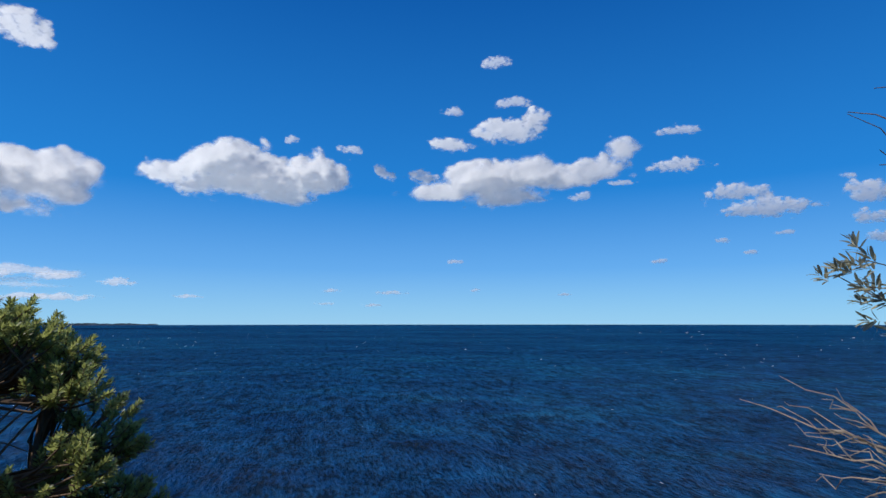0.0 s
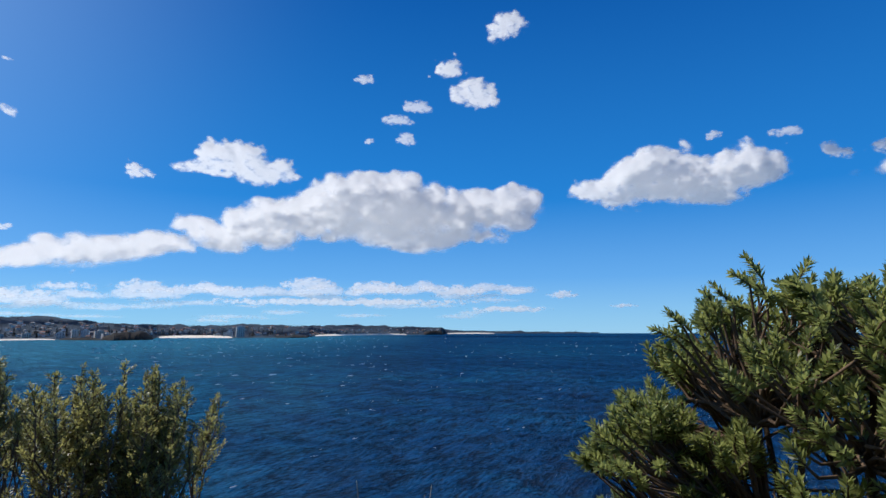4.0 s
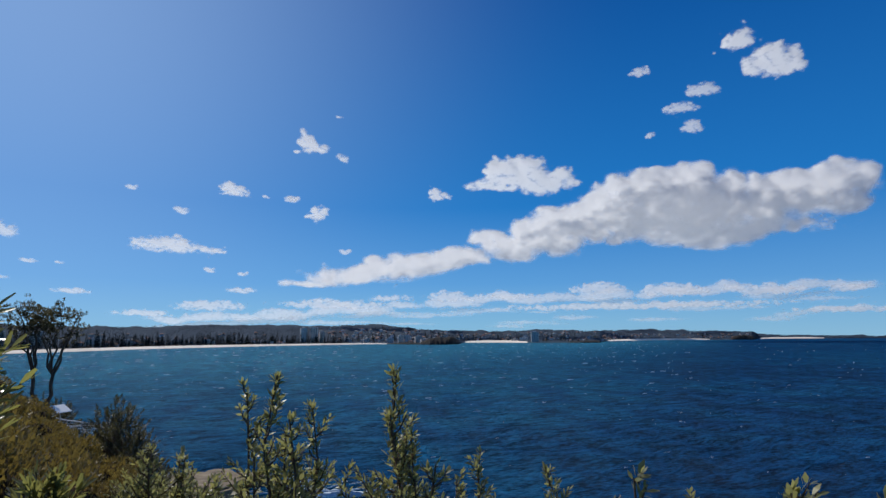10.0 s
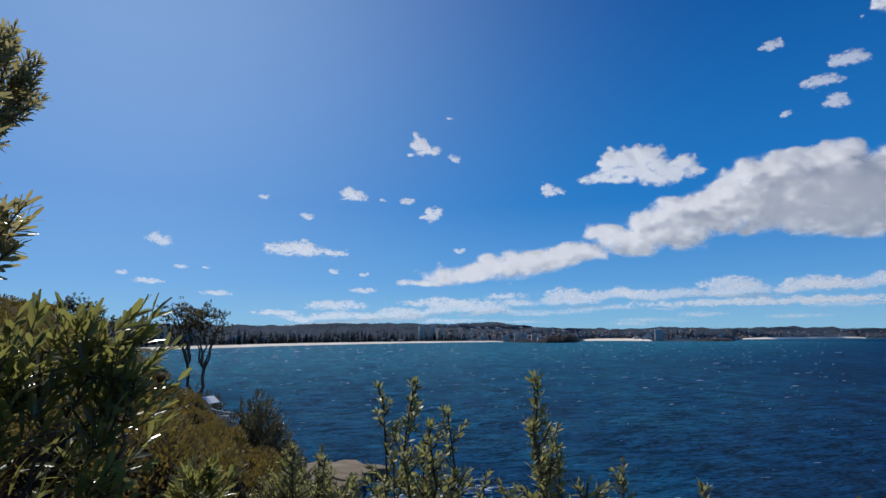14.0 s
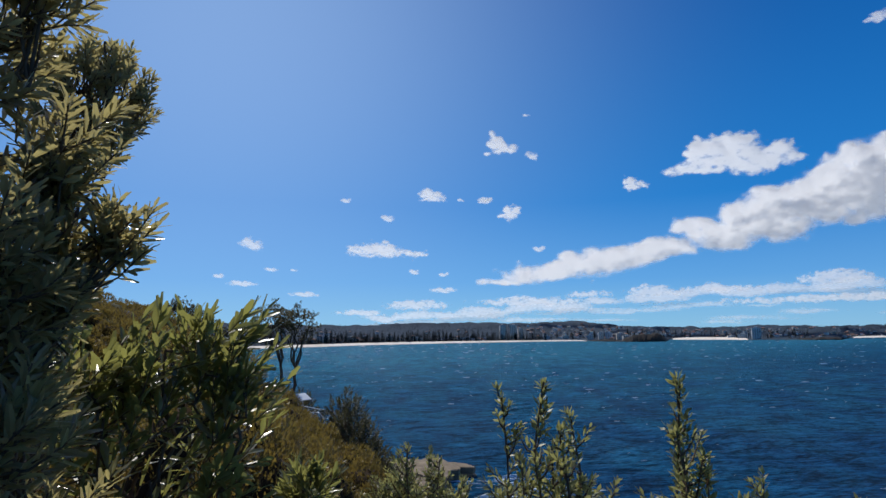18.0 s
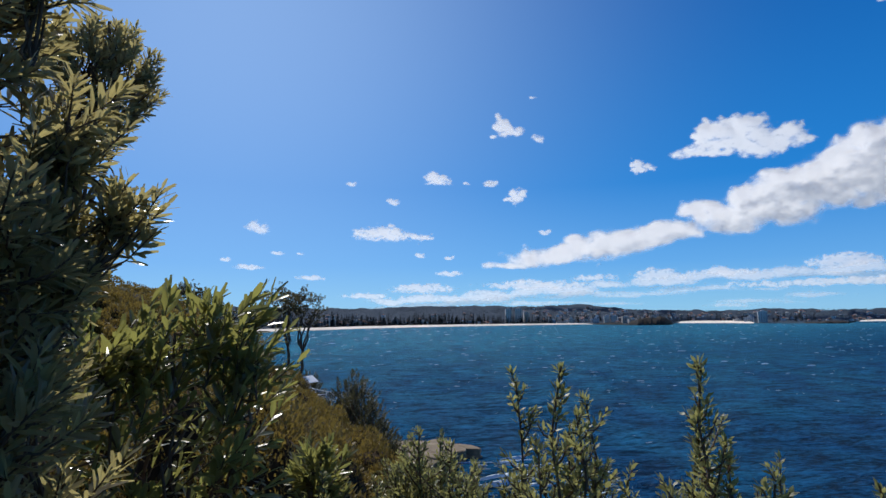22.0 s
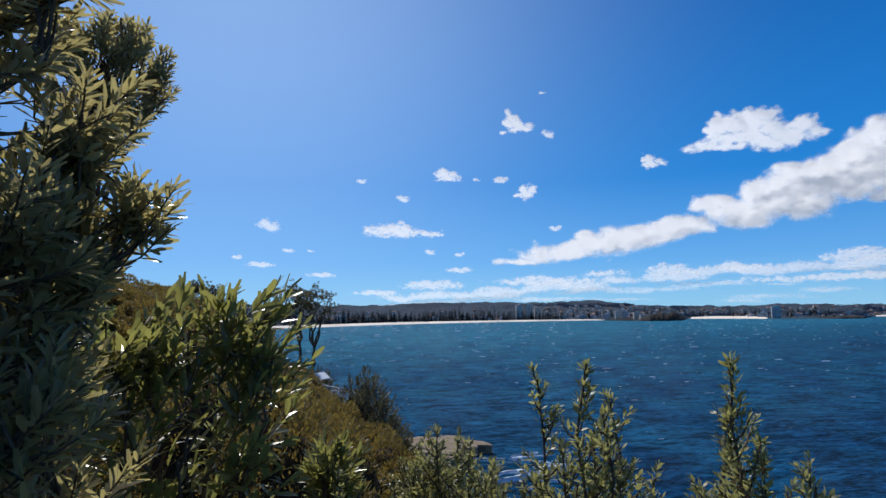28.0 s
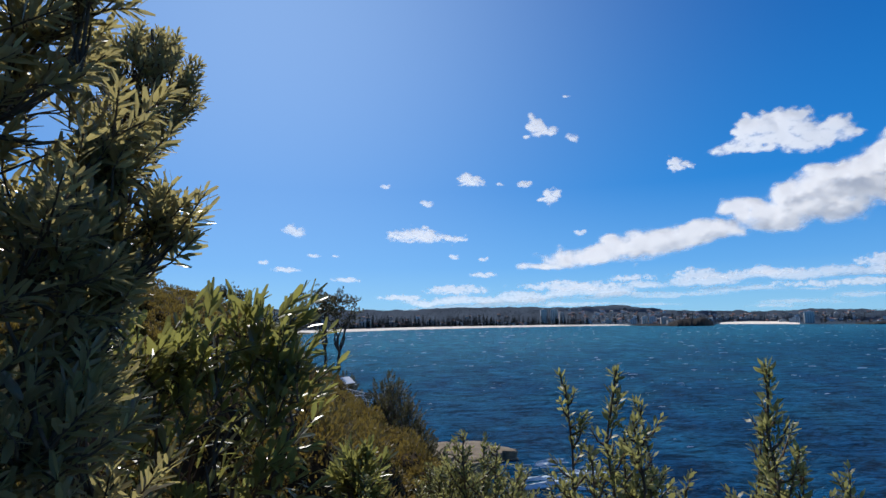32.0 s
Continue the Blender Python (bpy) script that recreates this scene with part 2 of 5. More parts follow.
# ---- sea ----
def build_sea():
    ang = np.radians(np.concatenate([np.arange(-60, 155, 0.4), np.arange(155, 300, 2.5)]))
    rad = np.concatenate([[6.0], np.geomspace(24.0, 4990.0, 250)])
    r, a = np.meshgrid(rad, ang, indexing="ij")
    x, y = -np.sin(a) * r, np.cos(a) * r
    step = np.maximum(r * 0.022, 0.3)
    u, v = (x * 0.28 + y * 0.96), (x * 0.96 - y * 0.28)
    z = 0
    for k, (wave, amp) in enumerate(((34.0, 0.36), (17.0, 0.26), (8.0, 0.19), (4.5, 0.12))):
        fade = np.clip(wave / step / 4.0 - 0.4, 0, 1)
        c = 6.2832 / wave
        z = z + amp * fade * waves(u * c * 0.45, v * c, 60 + k)
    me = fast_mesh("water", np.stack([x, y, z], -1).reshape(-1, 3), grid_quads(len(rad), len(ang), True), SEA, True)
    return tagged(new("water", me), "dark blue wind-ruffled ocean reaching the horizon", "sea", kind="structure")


build_sea()

# ---- headland ----
EDGE_A, EDGE_N = (-0.916, -0.40), (-0.40, 0.916)


EDGE_L = (-30.0, 0.0, 4.0, 10.4, 14.4, 18.4, 22.3, 24.3, 30.0, 40.0, 60.0)
EDGE_S = (0.0, -0.1, 0.1, 0.2, -0.2, -0.9, -3.3, -4.6, -9.0, -17.0, -32.0)
EDGE_Z = (17.6, 18.45, 18.2, 17.9, 18.15, 18.9, 20.3, 21.2, 21.6, 18.0, 15.0)


def headland_z(x, y):
    """Height of the headland. l runs along its edge, s away from the edge towards the sea."""
    px, py = x + 10.15, y + 1.27
    l = px * EDGE_A[0] + py * EDGE_A[1]
    s0 = px * EDGE_N[0] + py * EDGE_N[1]
    s = s0 - np.interp(l, EDGE_L, EDGE_S) + 0.25 * waves(x * 0.35, y * 0.35, 3) * np.clip((l + 2) / 8, 0, 1)
    top = np.interp(l, EDGE_L, EDGE_Z)
    rise = np.clip(-s - 2.2 + np.clip(l, -30, 10) * 0.2, 0, 60)
    hill = 6.3 * (1 - np.exp(-rise * 0.1)) * np.clip(1.2 - np.clip(l - 10, 0, 60) * 0.06, 0.2, 1.2)
    drop = np.clip(s - 0.1, 0, 60)
    fall = 16.6 * (1 - np.exp(-drop * 0.13)) + np.clip(drop - 20, 0, 60) * 0.5
    knoll = top + hill - fall
    out = np.clip(s0 - 4.0, 0, 60)
    bench = 14.35 + 0.3 * np.clip(1.2 - s0, 0, 7) + 0.4 * np.clip(-6 - s0, 0, 10) - 14.0 * (1 - np.exp(-out * 0.17)) - 0.4 * np.clip(out - 10, 0, 40)
    bench = bench - 0.75 * np.clip(21 - l, 0, 60) - 0.5 * np.clip(l - 37, 0, 80)
    rough = 0.18 * lumps(x * 0.5, y * 0.5, 9, 3) * np.clip(np.abs(s + 1.2) - 0.8, 0, 1)
    return np.maximum(knoll, bench) + rough


def build_headland():
    xs = np.concatenate([np.arange(-150, 60, 1.0), np.arange(60, 420, 15.0)])
    ys = np.concatenate([np.arange(-420, -70, 15.0), np.arange(-70, 60, 1.0)])
    x, y = np.meshgrid(xs, ys, indexing="ij")
    z = headland_z(x, y)
    z = np.where(z < -1.5, -1.5, z)
    me = fast_mesh("ground", np.stack([x, y, z], -1).reshape(-1, 3), grid_quads(len(xs), len(ys)), SOIL, True)
    me.flip_normals()
    return tagged(new("ground", me), "scrub-covered sandstone headland sloping to the sea", "headland", kind="structure")


build_headland()

# ---- far shore: azimuth, distance of the waterline, elevation and distance of the skyline behind it ----
SHORE = ((140, 700, 1.4, 1500), (118, 900, 1.3, 1900), (107, 1100, 0.95, 2300), (103, 1230, 1.05, 2500), (96, 1400, 1.22, 2600), (88, 1600, 1.12, 2700), (81.5, 1790, 1.28, 2700),
         (80, 1700, 1.05, 2600), (76.5, 1560, 0.72, 2100), (73.6, 1640, 0.58, 2600), (73.2, 2050, 0.58, 3000), (69, 2020, 0.56, 2900), (66.4, 1900, 0.62, 2700), (60.2, 1920, 0.56, 2900),
         (59.6, 2500, 0.58, 3400), (55.6, 2900, 0.6, 3900), (51.5, 3150, 0.45, 4000), (47.2, 3300, 0.28, 3800), (46.9, 4200, 0.12, 4700), (44, 4350, 0.04, 4800), (39, 4500, -0.06, 4850), (35, 4650, -0.14, 4900), (32, 4800, -0.21, 4950))


def shore(az):
    t = np.array(SHORE[::-1])
    return [np.interp(az, t[:, 0], t[:, k]) for k in (1, 2, 3)]


def far_z(az, f):
    """Height of the far shore at azimuth az, f from 0 at the waterline to 1 at the skyline and on."""
    d0, el, d1 = shore(az)
    crest = 20 + np.tan(np.radians(el)) * d1
    beach = np.clip(f * (d1 - d0) / 30.0, 0, 1) * 2.2
    up = np.clip((f - 0.06) / 0.94, 0, 1)
    return np.maximum(beach + (crest - 2) * up ** 1.25, -1)


def far_place(az, f):
    d0, el, d1 = shore(az)
    d = d0 + (d1 - d0) * f
    return np.array([-math.sin(radians(az)) * d, math.cos(radians(az)) * d, float(far_z(az, f))])


def build_far_shore():
    az = np.arange(32, 140, 0.12)
    fs = np.concatenate([[-0.02, 0.0], np.linspace(0.02, 1.0, 28), [1.04]])
    a, f = np.meshgrid(az, fs, indexing="ij")
    d0, el, d1 = shore(a)
    d = np.minimum(d0 + (d1 - d0) * f, 4970)
    z = far_z(a, f) * np.clip(1.0 - np.clip(f - 1, 0, 1) * 12, 0, 1)
    z = z + np.clip(f * 4 - 0.4, 0, 1) * (d / 2500) * 3.0 * lumps(np.radians(a) * 160, f * 9, 5, 3)
    z = np.where(f < 0, -2.0, z)
    x, y = -np.sin(np.radians(a)) * d, np.cos(np.radians(a)) * d
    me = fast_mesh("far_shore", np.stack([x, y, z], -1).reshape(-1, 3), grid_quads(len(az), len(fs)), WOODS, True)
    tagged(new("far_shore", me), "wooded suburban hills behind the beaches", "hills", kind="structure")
    for lo, hi, wide, high in ((80.6, 118.0, 42.0, 4.6), (66.9, 73.1, 70.0, 7.5), (50.6, 59.5, 110.0, 7.5), (42.0, 46.7, 80.0, 8.0)):
        az = np.arange(lo, hi, 0.1)
        t = np.linspace(0, 1, 6)
        a, t = np.meshgrid(az, t, indexing="ij")
        d0 = shore(a)[0]
        ends = np.clip(np.sin((a - lo) / (hi - lo) * math.pi), 0, 1) ** 0.25
        d = d0 - 10 + (wide + 7 * waves(a * 0.9, a * 0, 8)) * t * ends
        z = 0.25 + high * t ** 0.8 * ends
        x, y = -np.sin(np.radians(a)) * d, np.cos(np.radians(a)) * d
        me = fast_mesh("beach", np.stack([x, y, z], -1).reshape(-1, 3), grid_quads(len(az), 6), SAND, True)
        tagged(new("beach", me), "long strip of pale sand along the far shore", "beach", group="beaches", kind="structure")


build_far_shore()


# ---- clouds ----
def smoothed(v, times):
    for k in range(times):
        w = np.pad(v, 1, mode="edge")
        v = (w[:-2, 1:-1] + w[2:, 1:-1] + w[1:-1, :-2] + w[1:-1, 2:] + 2 * v) / 6
    return v


PUFF, BODY = 0.5, 0.78


def billows(puffs, rs):
    """The given puffs, each broken into smaller billows that crowd its upper side, and those into smaller ones again.
    Rows of azimuth, elevation, half width, half height and how far the middle stands out, in degrees."""
    rows = []
    for ca, ce, ra, re in puffs:
        ra, re = ra * 0.93, re * 0.9
        deep = min(ra, 1.5 * re) * 0.8
        rows.append((ca, ce, ra, re, 0.0, deep))
        for k in range(int(np.clip(ra * re * 5.0 + 5, 6, 44))):
            rho, th = math.sqrt(rs.uniform(0.1, 1.0)), rs.uniform(-0.5, 3.64)
            x, y = math.cos(th) * rho * 0.92, math.sin(th) * rho * 0.86
            r = re * rs.uniform(0.2, 0.44)
            out = deep * math.sqrt(max(0.0, 1 - x * x - y * y)) * 0.85
            u, v = ca + x * ra, ce + y * re
            rows.append((u, v, r * rs.uniform(1.0, 1.4), r, out, r))
            if re < 1.3 and k % 3 == 0:
                t2, q = rs.uniform(0, 6.28), rs.uniform(1.05, 1.5)
                rows.append((ca + math.cos(t2) * ra * q, ce + math.sin(t2) * re * q, r * 0.7, r * 0.45, 0.0, r * 0.5))
            for j in range(5 if re > 0.9 else 2):
                t2 = rs.uniform(-0.3, 3.44)
                q = rs.uniform(0.5, 1.0)
                r2 = r * rs.uniform(0.25, 0.5)
                rows.append((u + math.cos(t2) * r * q * 1.1, v + math.sin(t2) * r * q, r2 * rs.uniform(1.0, 1.3), r2, out + r * math.sqrt(1.0001 - q * q) * 0.8, r2))
    return rows


def cloud(puffs, dist=3600.0, veil=0.0):
    """A cumulus cloud. Each puff: azimuth and elevation of its middle, half its width and half its height, in degrees."""
    p = np.array(puffs)
    tall = float(p[:, 3].max())
    mean = float(np.clip(tall, 0.25, 2.2))
    pad = 0.5 if tall > 1.4 else 1.1
    lo_a, hi_a = (p[:, 0] - p[:, 2] * (1 + pad)).min(), (p[:, 0] + p[:, 2] * (1 + pad)).max()
    lo_e, hi_e = (p[:, 1] - p[:, 3] * (1 + pad)).min(), (p[:, 1] + p[:, 3] * (1 + pad)).max()
    step = max(0.05, min(0.08, (hi_e - lo_e) / 40))
    az, el = np.arange(lo_a, hi_a, step), np.arange(lo_e, hi_e, step)
    a, e = np.meshgrid(az, el, indexing="ij")
    seed = int(abs(lo_a * 10)) % 500 + 200
    rs = np.random.RandomState(seed)
    slant, torn = rs.uniform(-0.45, 0.1), 0.3 if tall > 1.4 else 0.45
    wa = a + (0.0 if tall > 1.4 else slant) * (e - p[:, 1].mean()) + torn * mean * lumps(a / mean * 0.9, e / mean * 1.2, seed, 4)
    we = e + 0.16 * mean * lumps(a / mean * 1.1, e / mean * 1.2, seed + 7, 4)
    field, front = np.full(a.shape, -9.0), np.zeros(a.shape)
    for ca, ce, ra, re, out, deep in billows(puffs, rs):
        i0, i1 = np.searchsorted(az, (ca - ra * 2.2 - mean * 0.6, ca + ra * 2.2 + mean * 0.6))
        j0, j1 = np.searchsorted(el, (ce - re * 2.2 - mean * 0.4, ce + re * 2.2 + mean * 0.4))
        box_a, box_e = wa[i0:i1, j0:j1], we[i0:i1, j0:j1]
        below = np.where(box_e < ce, 1.3, 1.0)
        f = 1 - ((box_a - ca) / ra) ** 2 - ((box_e - ce) / re * below) ** 2
        field[i0:i1, j0:j1] = np.maximum(field[i0:i1, j0:j1], f * min(1.0, deep / (0.3 * mean) + 0.25))
        front[i0:i1, j0:j1] = np.maximum(front[i0:i1, j0:j1], np.where(f > 0, out + deep * np.sqrt(np.clip(f, 0, 1)), 0))
    thick_cloud = tall > 2.3
    field = np.maximum(field, -2.0)
    field = 0.3 * smoothed(field, 2) + 0.7 * smoothed(field, 24 if thick_cloud else 10)
    body = smoothed(front, 60)
    body = body / body.max() * 1.25 - 0.2
    relief = (0.35 * smoothed(front, 8) + 0.65 * smoothed(front, 40)) * np.radians(1.0) * dist
    keep = field > -0.9
    ar, er = np.radians(a), np.radians(e)
    way = np.stack([-np.sin(ar) * np.cos(er), np.cos(ar) * np.cos(er), np.sin(er)], -1)
    lean = dist * (1 - (er - np.radians((lo_e + hi_e) / 2)) * 1.15)

    def facing(v):
        n = unit(np.cross(np.gradient(v, axis=0), np.gradient(v, axis=1)))
        return n * np.sign(-(n * way).sum(-1, keepdims=True))

    flat, puff = facing(way * lean[..., None]), facing(way * (lean - relief)[..., None])
    puff = PUFF * (puff - flat * (puff * flat).sum(-1, keepdims=True))
    verts, thick = [], []
    gap = dist * np.radians(tall) * 0.75
    for behind, core in ((0.0, field * 1.3 - (0.0 if thick_cloud else 0.2)), (gap, np.minimum(field, body))):
        d = lean + behind
        verts.append((way * d[..., None] + (0, 0, 20)).reshape(-1, 3))
        thick.append((np.clip(core, -0.9, 1.2)).ravel())
    q = grid_quads(len(az), len(el))
    q = q[keep.ravel()[q].any(1)]
    n = a.size
    faces = np.concatenate([q[:, ::-1], q[:, ::-1] + n]) if thick_cloud else q[:, ::-1]
    used = np.unique(faces)
    back_to = np.zeros(2 * n, np.int32)
    back_to[used] = np.arange(len(used))
    verts = np.concatenate(verts)[used]
    mid = verts.mean(0)
    me = fast_mesh("cloud", verts - mid, back_to[faces], MIST, True)
    for key, values in (("thickness", np.concatenate(thick)[used]), ("grain", np.full(len(used), np.clip(1.7 / tall, 0.75, 1.6))),
                        ("tear", np.full(len(used), 2.1 if thick_cloud else 1.2 if len(puffs) > 20 else 2.8)),
                        ("veil", np.where(used < n, veil or (1.0 if mean > 1.4 else 0.9 if mean > 0.9 else 0.75), BODY))):
        att = me.attributes.new(key, 'FLOAT', 'POINT')
        att.data.foreach_set("value", values.astype(np.float32))
    att = me.attributes.new("puff", 'FLOAT_VECTOR', 'POINT')
    att.data.foreach_set("vector", np.concatenate([puff.reshape(-1, 3)] * 2)[used].astype(np.float32).ravel())
    ob = new("cloud", me)
    ob.location = mid
    wide = (hi_a - lo_a) > 12
    return tagged(ob, "long bank of white cumulus with a grey base" if wide else "small torn white cumulus cloud in blue sky", "cloud", group="clouds")


cloud([(30.9, 13.36, 3.31, 1.41), (27.0, 14.40, 3.76, 2.47), (23.4, 13.12, 4.69, 2.22), (18.6, 13.95, 4.10, 2.27), (21.7, 11.89, 3.18, 1.07), (26.4, 12.63, 4.52, 1.30), (32.3, 13.11, 1.85, 0.70), (23.5, 16.65, 0.53, 0.78)], dist=4200.0)
cloud([(21.1, 17.26, 1.08, 0.58)])
cloud([(6.7, 12.62, 3.43, 1.22), (1.5, 13.69, 5.12, 2.49), (-2.5, 14.41, 4.50, 2.08), (-5.8, 13.99, 3.30, 1.63), (-9.1, 14.61, 2.95, 1.17), (-11.8, 16.00, 1.47, 1.15), (-0.7, 11.98, 3.94, 1.11)], dist=3000.0)
cloud([(5.0, 17.19, 2.60, 1.09), (-1.1, 18.52, 3.43, 1.71), (-3.4, 19.75, 1.70, 1.16)], dist=3900.0)
cloud([(-1.2, 21.23, 2.19, 0.68)], dist=3300.0)
cloud([(0.5, 25.01, 1.75, 0.81)], dist=4200.0)
cloud([(4.9, 20.53, 1.46, 0.64)])
cloud([(11.4, 14.50, 1.03, 1.10), (7.8, 14.27, 1.84, 0.88)], dist=3300.0)
cloud([(15.2, 16.66, 1.13, 0.86)], dist=3900.0)
cloud([(-16.6, 14.26, 3.20, 0.92)], dist=3900.0)
cloud([(-17.2, 17.39, 2.36, 0.60)])
cloud([(-22.1, 11.42, 3.35, 0.99), (-23.7, 9.77, 4.10, 1.07)], dist=3300.0)
cloud([(-20.2, 7.21, 0.73, 0.40)], dist=3900.0)
cloud([(-22.4, 6.07, 0.61, 0.40)])
cloud([(-25.1, 7.61, 1.04, 0.29)])
cloud([(-31.2, 10.11, 1.46, 1.25), (-31.0, 8.32, 1.82, 0.72), (-31.3, 6.71, 1.26, 0.67), (-30.6, 11.87, 0.67, 0.45)])
cloud([(4.7, 5.95, 1.02, 0.34)])
cloud([(-14.7, 5.62, 0.89, 0.37)])
cloud([(16.9, 3.04, 1.35, 0.27)], dist=2700.0)
cloud([(11.1, 2.86, 2.11, 0.28)], dist=3300.0)
cloud([(2.8, 3.15, 0.67, 0.22)])
cloud([(-6.0, 2.64, 0.86, 0.22)])
cloud([(12.8, 1.64, 1.38, 0.22)])
cloud([(17.4, 1.78, 1.34, 0.22)])
cloud([(-7.9, 11.99, 1.19, 0.76)])
cloud([(-11.7, 13.10, 1.57, 0.37)])
cloud([(51.1, 11.35, 9.54, 3.45), (55.6, 11.96, 6.27, 3.07), (60.2, 10.82, 5.67, 2.68), (53.3, 13.89, 3.44, 1.94), (42.2, 11.59, 4.83, 2.60), (40.0, 12.82, 2.37, 1.60), (64.7, 9.34, 4.73, 2.22), (68.5, 8.41, 3.26, 1.76), (71.3, 9.68, 1.71, 1.19), (74.3, 7.39, 4.11, 1.50), (78.3, 6.95, 4.39, 1.56), (83.0, 6.20, 4.08, 1.21), (86.9, 5.87, 2.52, 1.21), (89.7, 4.95, 2.37, 0.47), (82.2, 7.76, 0.92, 0.61), (50.0, 9.10, 10.00, 1.56)], dist=2400.0)
cloud([(84.9, 8.32, 0.88, 0.40)])
cloud([(67.6, 15.56, 3.34, 2.06), (64.8, 14.87, 3.95, 1.64), (69.3, 14.66, 3.56, 1.08), (69.3, 16.81, 1.38, 0.80), (61.9, 14.40, 1.71, 0.83)])
cloud([(75.9, 13.78, 1.28, 1.05)])
cloud([(87.6, 11.84, 1.06, 0.96)], dist=3300.0)
cloud([(88.7, 18.70, 1.05, 1.29), (87.0, 18.32, 1.09, 0.70), (85.6, 17.24, 0.71, 0.67)], dist=2700.0)
cloud([(90.0, 13.23, 0.89, 0.42), (92.5, 13.25, 0.53, 0.27)])
cloud([(85.7, 21.19, 0.54, 0.23)])
cloud([(40.5, 28.70, 2.33, 1.79)])
cloud([(45.9, 25.31, 1.83, 1.21), (43.7, 22.85, 2.24, 1.74)])
cloud([(49.5, 21.91, 1.50, 0.84), (51.5, 20.50, 1.86, 0.69)], dist=3900.0)
cloud([(50.7, 18.76, 1.15, 0.81)])
cloud([(54.9, 24.14, 1.30, 0.62)])
cloud([(54.6, 18.51, 0.52, 0.38)])
cloud([(68.9, 4.02, 3.75, 0.55), (74.7, 3.75, 3.04, 0.74), (59.6, 4.38, 3.36, 0.89), (52.9, 4.10, 3.35, 0.89), (45.7, 3.93, 3.78, 0.71), (39.9, 3.83, 2.57, 0.43), (80.5, 3.76, 2.81, 0.51), (86.8, 3.46, 2.94, 0.43)], dist=3900.0)
cloud([(35.4, 3.42, 1.56, 0.52)])
cloud([(29.8, 2.33, 1.78, 0.25)])
cloud([(56.8, 2.77, 16.33, 0.50), (40.4, 2.07, 4.64, 0.43)])
cloud([(113.0, 8.56, 1.64, 0.75)])
cloud([(100.5, 8.17, 3.48, 1.12), (97.2, 8.18, 1.41, 0.45)], dist=3000.0)
cloud([(95.5, 13.60, 1.26, 0.95)])
cloud([(99.9, 11.42, 0.79, 0.50)])
cloud([(104.0, 13.12, 0.56, 0.33)])
cloud([(90.0, 13.23, 0.91, 0.50)])
cloud([(113.6, 4.87, 1.61, 0.37)])
cloud([(107.9, 3.92, 1.70, 0.38)])
cloud([(111.0, 6.26, 0.83, 0.27)])
cloud([(109.0, 6.25, 0.48, 0.22)])
cloud([(94.4, 5.91, 0.56, 0.28)])
cloud([(97.2, 6.21, 0.68, 0.34)])
cloud([(115.7, 5.56, 0.49, 0.31)])
cloud([(97.2, 2.86, 3.90, 0.67)], dist=3300.0)
cloud([(94.4, 4.35, 1.68, 0.39)])
cloud([(86.0, 3.12, 6.54, 0.61), (102.7, 2.17, 3.28, 0.44)])

# ---- low bank of thin cloud over the far hills ----
rs = np.random.RandomState(17)
for top_row in (True, False):
    bank = []
    for az in np.arange(40.0, 102.0, 2.6):
        top = float(np.interp(az, (44, 67, 96, 101), (5.0, 4.7, 2.7, 2.3)))
        if top_row:
            bank.append((az + rs.uniform(-1, 1), top - 0.85 + rs.uniform(-0.3, 0.1), rs.uniform(2.0, 3.4), rs.uniform(0.5, 0.85)))
        else:
            for k in range(2):
                bank.append((az + rs.uniform(-2, 2), rs.uniform(0.9, max(1.2, top - 1.2)), rs.uniform(2.2, 4.2), rs.uniform(0.16, 0.34)))
    cloud(bank, dist=4700.0, veil=0.72 if top_row else 0.5)
cloud([(27.8, 31.8, 2.6, 1.5), (25.2, 32.4, 2.4, 1.3), (29.4, 32.8, 1.8, 1.0)], veil=0.7)

# ---- plants: materials and builders ----
def leaf_material(name, dark, mid, light, dry=None, rough=0.42, glow=0.3, spec=0.45, single=0.62, clump=2.6):
    m = Nodes(name)
    one = m.math('FRACT', m.math('ADD', m.add("NewGeometry").outputs["Random Per Island"], m.add("ObjectInfo").outputs["Random"]))
    patch = m.noise(clump, 3.0)
    fac = m.math('ADD', m.math('MULTIPLY', one, single), m.math('MULTIPLY', patch, 1.0 - single))
    stops = [(0.2, dark), (0.52, mid), (0.78, light)]
    if dry:
        stops += [(0.86, light), (0.9, dry)]
    col = m.steps(fac, *stops)
    vein = m.noise(45.0, 3.0)
    col = m.mix(m.math('MULTIPLY', vein, 0.35), col, dark)
    p = m.add("BsdfPrincipled", {"Base Color": col, "Roughness": rough, "Specular IOR Level": spec, "Normal": m.bump(vein, 0.25, 0.004)})
    t = m.add("BsdfTranslucent", {"Color": m.mix(0.6, col, tuple(min(1.0, c * 1.7) for c in light))})
    both = m.add("MixShader", {0: glow, 1: p, 2: t})
    m.l.new(both.outputs[0], m.out.inputs["Surface"])
    return m.mat


def bark_material(name, dark, light):
    m = Nodes(name)
    n = m.noise(14.0, 6.0, 0.65, stretch=(1.0, 1.0, 0.3))
    return m.finish(m.steps(n, (0.3, dark), (0.7, light)), 0.9, m.bump(n, 0.6, 0.01), spec=0.15)


